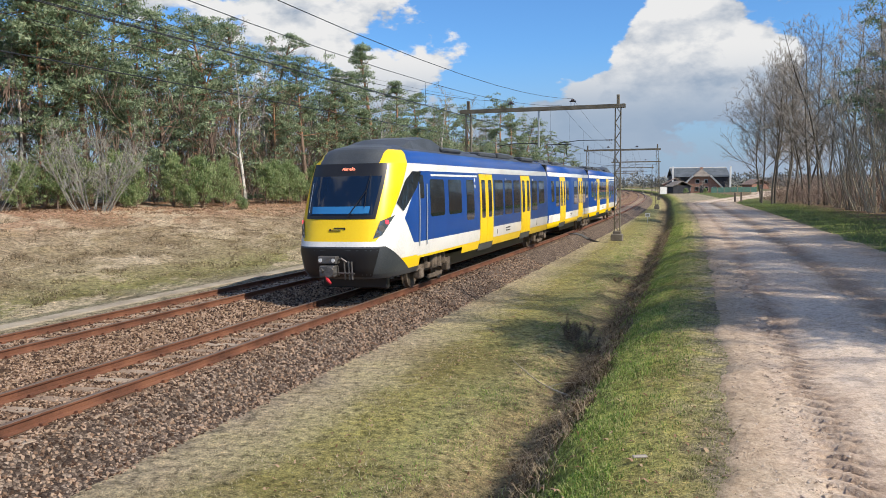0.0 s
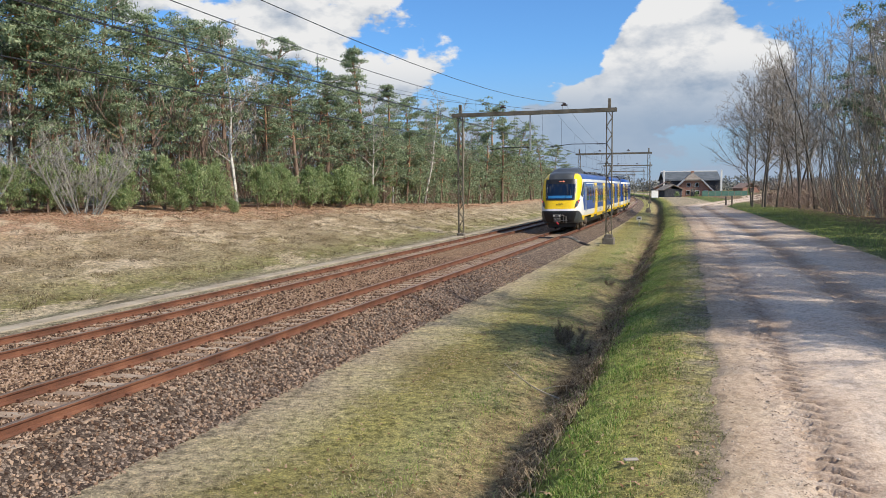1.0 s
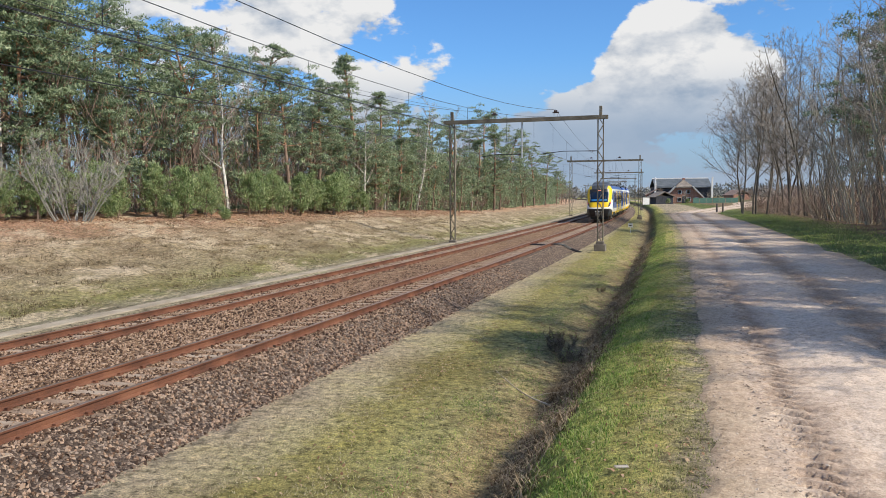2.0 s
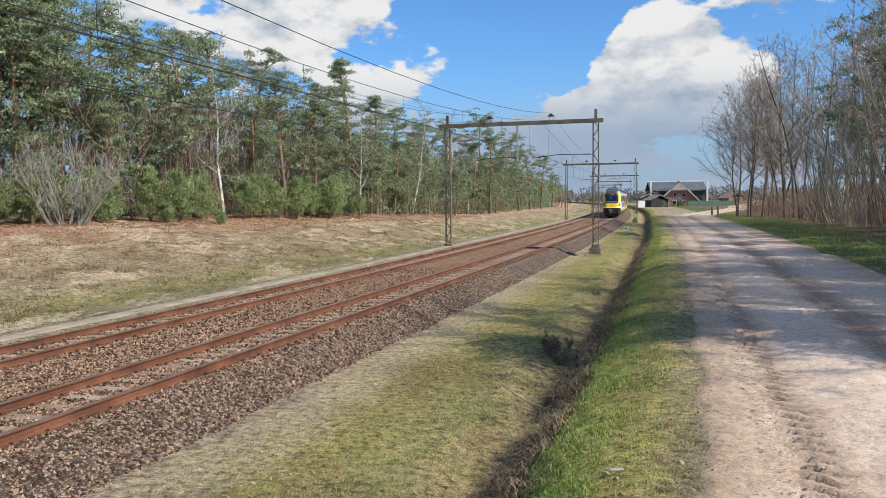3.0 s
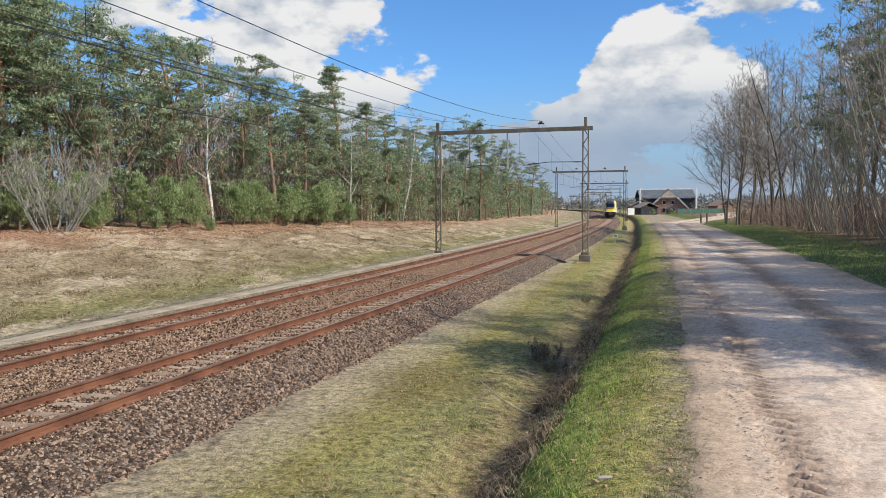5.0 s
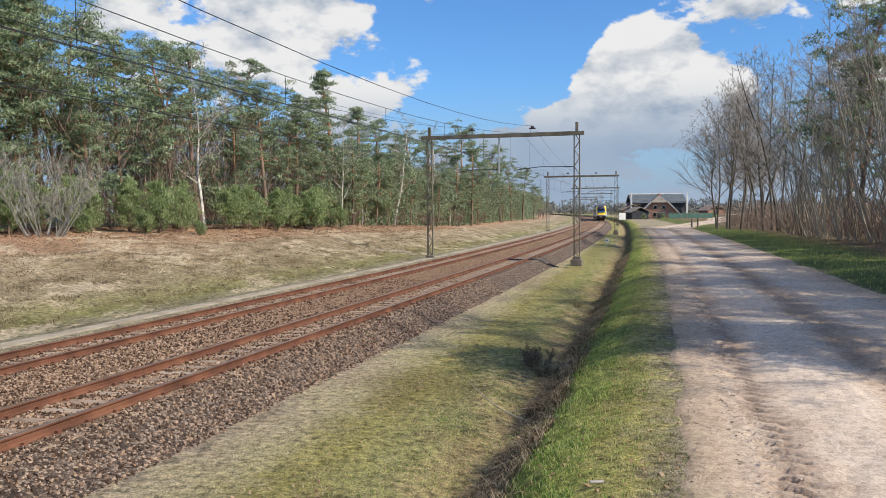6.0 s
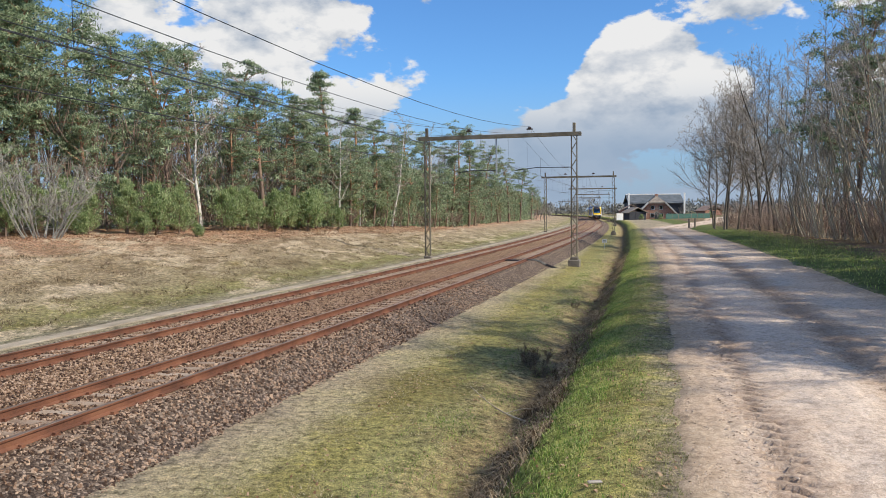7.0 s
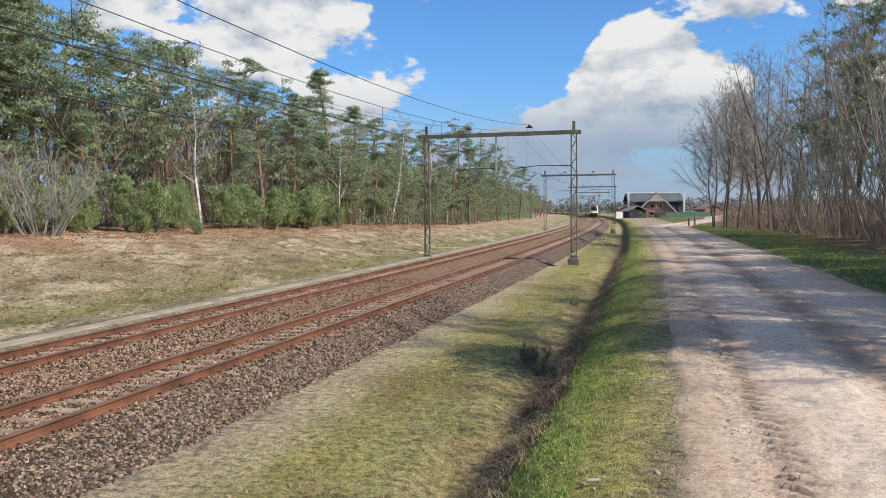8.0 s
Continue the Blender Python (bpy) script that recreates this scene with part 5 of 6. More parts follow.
def bare_tree(seed, h, stems=1, lean=0.12, spread=0.5, mats=None, name="bare_tree", label="leafless deciduous tree with fine grey twigs", twigs=1.0, group="bare trees along the road", thick=1.0, limb_n=11):
    """A leafless tree: stems, limbs, branches and twigs, each forking off the last."""
    rng = np.random.default_rng(seed)
    th = empty(name, label, "tree" if h > 6 else "shrub", group)
    wood, fine = Mesh3(), Mesh3()
    for st in range(stems):
        az = rng.uniform(0, 2 * math.pi)
        off = 0.12 * math.sqrt(stems) * rng.uniform(0.2, 1)
        hh = h * rng.uniform(0.75, 1.0) if stems > 1 else h
        base = (off * math.cos(az), off * math.sin(az), -0.25)
        ln = lean * rng.uniform(0.4, 1.6) if stems > 1 else lean * 0.5
        pts, _ = bent(rng, base, (ln * math.cos(az), ln * math.sin(az), 1), hh, 9, 0.06, 0.035)
        r0 = 0.0125 * hh * thick / (stems ** 0.35)
        rad = [r0 * (1 - 0.93 * i / 9) + 0.008 for i in range(10)]
        limb(wood, pts, rad, 7 if r0 > 0.06 else 5, 0)
        nl = max(4, int(limb_n / stems ** 0.45))
        for i in range(nl):
            t = 0.24 + 0.74 * (i + rng.random()) / nl
            j = min(int(t * 9), 8)
            p = pts[j] + (pts[j + 1] - pts[j]) * (t * 9 - j)
            a = rng.uniform(0, 2 * math.pi)
            l1 = hh * spread * (0.62 - 0.42 * t) * rng.uniform(0.6, 1.25) + 0.3
            lp, _ = bent(rng, p, (math.cos(a), math.sin(a), rng.uniform(0.5, 1.5)), l1, 6, 0.13, 0.06)
            r1 = max(0.012, rad[j] * 0.48)
            limb(wood, lp, [r1 * (1 - 0.88 * q / 6) for q in range(7)], 4 if h > 6 else 3, 0)
            for q in range(1, 7):
                for _ in range(2):
                    d = lp[q] - lp[q - 1]
                    d = d / np.linalg.norm(d) + rng.normal(0, 0.65, 3) + np.array((0, 0, 0.15))
                    l2 = l1 * rng.uniform(0.22, 0.5) * (1.1 - 0.08 * q)
                    bp, _ = bent(rng, lp[q], d / np.linalg.norm(d), l2, 2, 0.2, 0.08)
                    shoot(fine, bp, [max(0.006, r1 * 0.35) + 0.002, max(0.006, r1 * 0.35) * 0.65 + 0.002], 0)
                    for _ in range(int(5 * twigs)):
                        k = rng.integers(1, 3)
                        f = rng.uniform(0.2, 1.0)
                        d3 = bp[k] - bp[k - 1]
                        d3 = d3 / np.linalg.norm(d3) + rng.normal(0, 0.6, 3) + np.array((0, 0, 0.1))
                        tp, _ = bent(rng, bp[k - 1] * (1 - f) + bp[k] * f, d3 / np.linalg.norm(d3), l2 * rng.uniform(0.3, 0.65) + 0.1, 1, 0.1, 0.04)
                        shoot(fine, tp, [0.0125 if h > 6 else 0.0075], 0)
    mm = mats or (BARK_GREY, TWIG)
    wood.make("trunk", [mm[0]], th)
    fine.make("crown", [mm[1]], th)
    return th


def placed(ob, s, d, size=1.0, turn=0.0, up=0.0, fat=1.0):
    return Matrix.Translation(at(s, d, up)) @ Matrix.Rotation(turn, 4, "Z") @ Matrix.Diagonal((size * fat, size * fat, size, 1))


class Kinds:
    """Hands out the built plants in turn: each one first as built, later as copies."""

    def __init__(self, plants, heights):
        self.plants, self.heights, self.used = plants, heights, set()

    def put(self, i, s, d, h, rng, label="", fat=1.0, up=0.0):
        ob, h0 = self.plants[i], self.heights[i]
        m = placed(ob, s, d, h / h0, rng.uniform(0, 6.28), up, fat)
        if i in self.used:
            o = copy_thing(ob, m)
        else:
            self.used.add(i)
            ob.matrix_basis = m
            o = ob
        if label:
            o["label"] = label
        return o


def build_left_wood():
    rng = random.Random(11)
    pines = Kinds([pine(1, 14, 0.42, 3.4, needles=92), pine(2, 14, 0.36, 3.7, False, 1.15, needles=92), pine(3, 14, 0.48, 3.2, needles=92), pine(4, 14, 0.18, 3.2, True, 1.2, needles=92), pine(5, 14, 0.33, 3.7, False, 1.2, needles=92), pine(6, 14, 0.24, 3.3, False, 1.25, needles=92),
                   pine(7, 14, 0.40, 3.3, False, 0.8, True, 28, 0.30), pine(8, 14, 0.30, 3.5, False, 0.8, True, 28, 0.30), pine(9, 14, 0.20, 3.3, False, 0.85, True, 28, 0.30)], [14] * 9)
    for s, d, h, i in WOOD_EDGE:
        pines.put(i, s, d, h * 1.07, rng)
    # deeper rows, lower than the edge
    for row, (d0, d1, n, hh) in enumerate(((-25, -30, 24, 11.0), (-30, -38, 14, 11.5), (-38, -50, 4, 12.0))):
        for k in range(n):
            s = 10 + (215 - 10) * (k + rng.random()) / n
            pines.put(rng.choice((6, 7, 8)), s, rng.uniform(d1, d0), hh * rng.uniform(0.75, 1.0), rng)
    for k in range(16):
        s = 200 + 14 * k
        pines.put(rng.choice((6, 7, 8)), s, rng.uniform(-26, -18), rng.uniform(9, 13), rng, "Scots pine in the distant edge of the wood")
    for k in range(34):
        s = 27 + 108 * (k + rng.random()) / 34
        edge = -19.5 - 0.28 * max(0, 42 - s)
        pines.put(rng.choice((3, 8, 8, 5)), s, edge - rng.uniform(0, 6), rng.uniform(4.5, 8.5), rng, "half-grown Scots pine with branches low down")
    more = random.Random(12)
    for k in range(44):
        s = 70 + 120 * (k + more.random()) / 44
        pines.put(more.choice((6, 7, 8, 8)), s, more.uniform(-22.5, -18.5), more.uniform(6.0, 10.5), more, "Scots pine in the distant edge of the wood")
    birch = Kinds([bare_tree(21, 11, 1, 0.1, 0.42, (BARK_BIRCH, TWIG), "birch_tree", "slender leafless birch with a white trunk", 0.8, "birches among the pines", 0.8),
                   bare_tree(22, 10, 1, 0.2, 0.5, (BARK_BIRCH, TWIG), "birch_tree", "slender leafless birch with a white trunk", 0.9, "birches among the pines", 0.75)], [11, 10])
    for s, d, h in ((46, -20, 11.5), (52, -21.5, 11), (66, -19, 9.5), (74, -20, 11), (82, -19.5, 10.5), (40, -24, 10), (96, -19, 11), (60, -22, 10), (33, -25, 9), (110, -20, 10)):
        birch.put(rng.randrange(2), s, d, h, rng)
    for k in range(26):
        s = 24 + 100 * (k + rng.random()) / 26
        birch.put(rng.randrange(2), s, rng.uniform(-42, -24), rng.uniform(6, 10.5), rng, "leafless birch deep in the pine wood")
    young = Kinds([young_pine(31, 2.6, 1.15), young_pine(32, 3.2, 1.35), young_pine(33, 1.5, 0.8), young_pine(34, 2.2, 1.3)], [2.6, 3.2, 1.5, 2.2])
    n = 42
    for k in range(n):
        s = 29 + 34 * (k + rng.random()) / n
        edge = -17.6 - 0.28 * max(0, 42 - s)
        i = rng.choice((0, 1, 1, 3))
        young.put(i, s, edge + rng.uniform(-3.4, -0.6), rng.uniform(2.0, 3.4), rng)
    for s, d, h in ((62.5, -17.6, 1.9), (38.5, -18.8, 1.2), (41.5, -17.4, 1.0), (35.5, -20.2, 1.3), (57, -17.8, 3.2), (60, -18.5, 3.8), (52, -18, 3.6), (66, -20, 4.5), (72, -20, 4.5), (78, -19.5, 4)):
        young.put(2 if h < 1.6 else rng.choice((0, 1, 3)), s, d, min(h, 3.4), rng)
    shrub = Kinds([bare_tree(41, 3.6, 22, 0.50, 0.42, (BARK_SHRUB, BARK_SHRUB), "bare_shrub", "wide leafless shrub of pale upright shoots", 0.4, "bare shrubs at the wood's edge", 0.9, 9),
                   bare_tree(42, 3.2, 7, 0.35, 0.6, (BARK_GREY, TWIG_RED), "bare_shrub", "leafless reddish thicket at the edge of the wood", 0.4, "bare shrubs at the wood's edge", 0.9, 9),
                   bare_tree(43, 4.5, 5, 0.25, 0.6, (BARK_GREY, TWIG_RED), "bare_shrub", "leafless reddish thicket at the edge of the wood", 0.4, "bare shrubs at the wood's edge", 0.9, 9)], [3.6, 3.2, 4.5])
    shrub.put(0, 32.5, -19.9, 4.5, rng, fat=1.15)
    shrub.put(0, 29.0, -22.5, 2.8, rng)
    for k in range(15):
        s = 24 + 105 * (k + rng.random()) / 15
        edge = -18.5 - 0.28 * max(0, 42 - s)
        shrub.put(rng.choice((1, 2)), s, edge - rng.uniform(1, 5), rng.uniform(1.6, 3.6), rng)
    for k in range(12):
        s = 66 + 60 * (k + rng.random()) / 12
        shrub.put(rng.choice((1, 2)), s, rng.uniform(-20, -17.4), rng.uniform(1.8, 3.2), rng)
    # far bare wood past the pines
    far = Kinds([bare_tree(51, 10, 2, 0.2, 0.6, None, "bare_tree", "distant leafless tree on the horizon", 0.6, "distant trees")], [10])
    for k in range(16):
        far.put(0, 200 + 10 * k + rng.uniform(-4, 4), -12 - rng.uniform(3, 14), rng.uniform(6, 10), rng)
    return pines


TWIG_RED = material("reddish_twigs", [(0.17, 0.115, 0.088), (0.27, 0.19, 0.145), (0.37, 0.28, 0.22)], 1.2, 0.95, 0, 0, 12, objectwise=0.2)
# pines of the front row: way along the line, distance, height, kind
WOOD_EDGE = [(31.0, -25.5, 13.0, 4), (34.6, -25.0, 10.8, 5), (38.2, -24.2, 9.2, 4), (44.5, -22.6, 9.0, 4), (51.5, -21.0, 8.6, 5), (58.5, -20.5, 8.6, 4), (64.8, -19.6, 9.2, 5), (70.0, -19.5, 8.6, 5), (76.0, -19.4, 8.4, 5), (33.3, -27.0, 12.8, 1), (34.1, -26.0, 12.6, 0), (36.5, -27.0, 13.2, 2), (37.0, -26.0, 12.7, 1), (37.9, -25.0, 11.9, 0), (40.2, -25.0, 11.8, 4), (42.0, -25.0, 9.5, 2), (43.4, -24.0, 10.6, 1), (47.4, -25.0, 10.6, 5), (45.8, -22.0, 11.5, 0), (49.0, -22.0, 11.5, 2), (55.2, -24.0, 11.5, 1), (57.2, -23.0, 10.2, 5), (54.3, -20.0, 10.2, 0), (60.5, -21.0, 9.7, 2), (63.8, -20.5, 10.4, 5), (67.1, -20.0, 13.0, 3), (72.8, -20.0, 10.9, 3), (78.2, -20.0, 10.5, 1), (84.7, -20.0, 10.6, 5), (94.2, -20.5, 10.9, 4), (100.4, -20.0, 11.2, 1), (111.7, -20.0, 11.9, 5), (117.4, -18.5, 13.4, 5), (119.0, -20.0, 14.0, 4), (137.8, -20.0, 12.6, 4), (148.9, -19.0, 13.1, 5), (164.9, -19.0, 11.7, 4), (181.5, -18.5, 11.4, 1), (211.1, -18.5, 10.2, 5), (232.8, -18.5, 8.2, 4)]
PINES = build_left_wood()


def undergrowth(name, label, count, place, tall, radius, blades_n, size, mat_, up, slim, seed):
    """A tangle of saplings and shoots under the trees, too thick to tell apart."""
    rng = np.random.default_rng(seed)
    c = []
    while len(c) < count:
        s, d = place(rng)
        c.append(at(s, d, tall * rng.random() ** 1.2))
    ms = Mesh3()
    if slim > 0.1:
        pads(ms, rng, [tuple(q) for q in c], radius, blades_n, size, 0, 0.6, 0.3, slim)
    else:
        tufts(ms, rng, [tuple(q) for q in c], radius, blades_n, size, 0, up, slim)
    tagged(ms.make(name, [mat_]), label, "undergrowth", kind="stuff")


def left_depth(rng):
    s = rng.uniform(16, 190)
    return s, -20.5 - 0.28 * max(0, 42 - s) - 20 * rng.random() ** 1.5


def right_depth(rng):
    s = rng.uniform(48, 116)
    return s, 21.6 - 0.085 * (s - 60) + 9 * rng.random() ** 1.5


undergrowth("sapling_tangle", "brown leafless saplings and undergrowth in the pine wood", 3200, left_depth, 6.5, 1.1, 20, 1.3, TWIG_RED, 1.6, 0.016, 301)
undergrowth("conifer_undergrowth", "green conifer undergrowth beneath the tall pines", 2600, left_depth, 8.5, 0.85, 36, 0.26, NEEDLE, 0.5, 0.22, 302)
def left_edge(rng):
    s = rng.uniform(62, 230)
    return s, -18.8 - 4.5 * rng.random()


undergrowth("edge_conifers", "green lower branches along the far edge of the pine wood", 2000, left_edge, 7.0, 0.8, 36, 0.26, NEEDLE, 0.5, 0.22, 304)
undergrowth("bramble_tangle", "brown leafless brambles at the foot of the bare trees", 900, right_depth, 2.6, 0.9, 22, 0.8, TWIG_RED, 0.9, 0.018, 303)


def build_right_wood():
    rng = random.Random(23)
    bare = Kinds([bare_tree(61, 18, 1, 0.15, 0.74, None, twigs=1.4, limb_n=22, thick=0.62), bare_tree(62, 17, 2, 0.24, 0.66, None, twigs=1.5, limb_n=17, thick=0.7), bare_tree(63, 16, 3, 0.26, 0.62, None, twigs=1.5, limb_n=16, thick=0.75), bare_tree(64, 18, 1, 0.2, 0.80, None, twigs=1.4, limb_n=23, thick=0.62)], [18, 17, 16, 18])
    hazel = Kinds([bare_tree(71, 9, 14, 0.26, 0.30, (BARK_LIGHT, TWIG), "hazel_clump", "tall leafless clump of pale upright shoots", 0.3, "shoots at the wood's edge", 0.9, 8),
                   bare_tree(72, 8, 11, 0.34, 0.34, (BARK_LIGHT, TWIG), "hazel_clump", "tall leafless clump of pale upright shoots", 0.3, "shoots at the wood's edge", 0.9, 8)], [9, 8])
    thicket = Kinds([bare_tree(81, 2.2, 6, 0.5, 0.6, (BARK_GREY, TWIG_RED), "bramble_thicket", "low tangled leafless thicket under the trees", 0.5, "low thickets", 0.9, 7)], [2.2])
    for s, d, h, i in RIGHT_TREES:
        bare.put(i, s, d, h, rng, fat=1.35 if s < 45 else 1.0)
    for s, d, h, i in RIGHT_HAZEL:
        hazel.put(i, s, d, h, rng)
    for k in range(46):
        s = 52 + 72 * k / 46 + rng.uniform(-1, 1)
        edge = 22.0 - 0.085 * (s - 60)
        d, h = edge + rng.uniform(0.0, 3.5), rng.uniform(1.2, 2.4)
        if k % 4 == 3:
            rng.random()
        else:
            thicket.put(0, s, d, h, rng)
    for s, d, h, i in RIGHT_PINES:
        PINES.put(i, s, d, h, rng, "dark Scots pine beside the dirt road")


RIGHT_TREES = [(108, 17.2, 17, 3), (105, 15.4, 16, 3), (110.5, 15.9, 15, 0), (101.5, 16.2, 17.5, 3), (106.5, 19.5, 18, 0), (100.5, 17.6, 18.5, 0), (93.5, 19.2, 19, 3), (111, 19, 16, 3), (104, 16.8, 18, 3), (103, 18.6, 19, 0), (99, 19.4, 19, 1), (96, 20.5, 20, 3), (92, 20.5, 18, 1), (88, 21.5, 19, 3), (85, 24, 19, 0), (80, 22.5, 19, 2), (76, 25, 20, 3), (73, 22.8, 19, 0), (70, 26, 20, 1), (66, 24.5, 20, 3), (62, 27, 20, 0), (60, 24, 19, 1),
               (112, 22, 15, 3), (84, 30, 19, 1), (64, 33, 20, 3), (52, 33, 20, 1),
               (44, 33, 18, 0), (37, 32, 19, 3), (33, 28, 18, 2), (30, 26, 19, 3), (27, 23.5, 18, 0), (24.5, 26, 18, 1), (22, 24, 18, 3), (19.5, 26.5, 17, 2), (17, 27, 16, 0), (14.5, 29, 17, 1), (26, 30, 19, 0), (32, 31, 19, 2), (20, 22.5, 16, 3), (23.5, 23.5, 15.5, 0), (29, 25.5, 16.5, 3), (18, 30, 18, 3), (35, 26, 16.5, 0), (21.5, 29, 18, 0), (28.5, 29, 19, 1), (39, 27, 18, 3)]
RIGHT_HAZEL = [(67.5, 21.4, 10.5, 1), (64.5, 22.0, 11.5, 0), (61.5, 22.6, 12, 1), (70.8, 21.0, 10, 0), (74.5, 20.6, 9, 1), (58.5, 23.4, 11, 0), (55.5, 24, 11, 1), (78, 20.4, 8.5, 0), (82.5, 20.2, 7, 1), (85, 20.6, 6, 1)]
RIGHT_PINES = [(50.5, 26.8, 15, 1), (47, 30.0, 17, 4), (16.4, 19.8, 12.9, 2), (16.9, 20.2, 12.5, 0), (56, 29, 17, 5), (37, 30, 17, 1), (24, 27.5, 16, 5), (30.5, 28, 17, 4), (77, 23.6, 20, 4), (71, 23.0, 18, 5)]
build_right_wood()


# ---- grass and dry stalks ----
def blades(name, label, spots, length, width, mat_, lean, seed, category="grass", short=False):
    """Single blades of grass as slim bent strips, all of one kind in one object."""
    rng = np.random.default_rng(seed)
    n = len(spots)
    base = np.array([at(s, d, -0.01) for s, d in spots])
    a = rng.uniform(0, 2 * math.pi, n)
    ln = length * rng.uniform(0.45, 1.3, n)
    w = width * rng.uniform(0.7, 1.3, n)
    side = np.stack([np.cos(a), np.sin(a), np.zeros(n)], 1)
    fwd = np.stack([-np.sin(a), np.cos(a), np.zeros(n)], 1) * (lean * rng.uniform(0.2, 1.3, n))[:, None]
    up = np.array((0, 0, 1.0))
    mid = base + (fwd * 0.35 + up * 0.62) * ln[:, None]
    tip = base + (fwd * 1.0 + up * 0.95 * (1 - 0.3 * lean)) * ln[:, None]
    if short:
        v = np.stack([base - side * w[:, None], base + side * w[:, None], tip], 1).reshape(-1, 3)
        ob = raw(name, v.tolist(), np.arange(3 * n).reshape(-1, 3).tolist(), mat_)
        return tagged(ob, label, category, kind="stuff")
    v = np.stack([base - side * w[:, None], base + side * w[:, None], mid + side * w[:, None] * 0.7, mid - side * w[:, None] * 0.7, tip], 1).reshape(-1, 3)
    f = []
    for i in range(n):
        k = 5 * i
        f += [(k, k + 1, k + 2, k + 3), (k + 3, k + 2, k + 4)]
    ob = raw(name, v.tolist(), f, mat_)
    tagged(ob, label, category, kind="stuff")
    return ob


GRASS = material("green_grass_blades", [(0.11, 0.20, 0.034), (0.23, 0.36, 0.065), (0.38, 0.48, 0.12), (0.50, 0.51, 0.20)], 1.3, 0.55, 0, 0, 10, island=0.45, translucent=0.45, spec=0.3)
GRASS_DRY = material("dry_grass_blades", [(0.24, 0.19, 0.11), (0.42, 0.35, 0.22), (0.58, 0.51, 0.36)], 0.9, 0.8, 0, 0, 10, island=0.5, translucent=0.4, spec=0.2)
MOSS = material("moss_grass_blades", [(0.16, 0.175, 0.055), (0.285, 0.29, 0.11), (0.47, 0.45, 0.22)], 0.7, 0.8, 0, 0, 10, island=0.45, translucent=0.4, spec=0.2)


LEAF = material("fallen_leaves", [(0.20, 0.11, 0.065), (0.34, 0.20, 0.125), (0.48, 0.33, 0.22)], 0.9, 0.8, 0, 0, 10, island=0.6, translucent=0.2, spec=0.2)
HEATHER = material("withered_heather", [(0.10, 0.07, 0.042), (0.22, 0.165, 0.105), (0.36, 0.29, 0.20)], 0.9, 0.85, 0, 0, 10, island=0.5, translucent=0.3, spec=0.15)


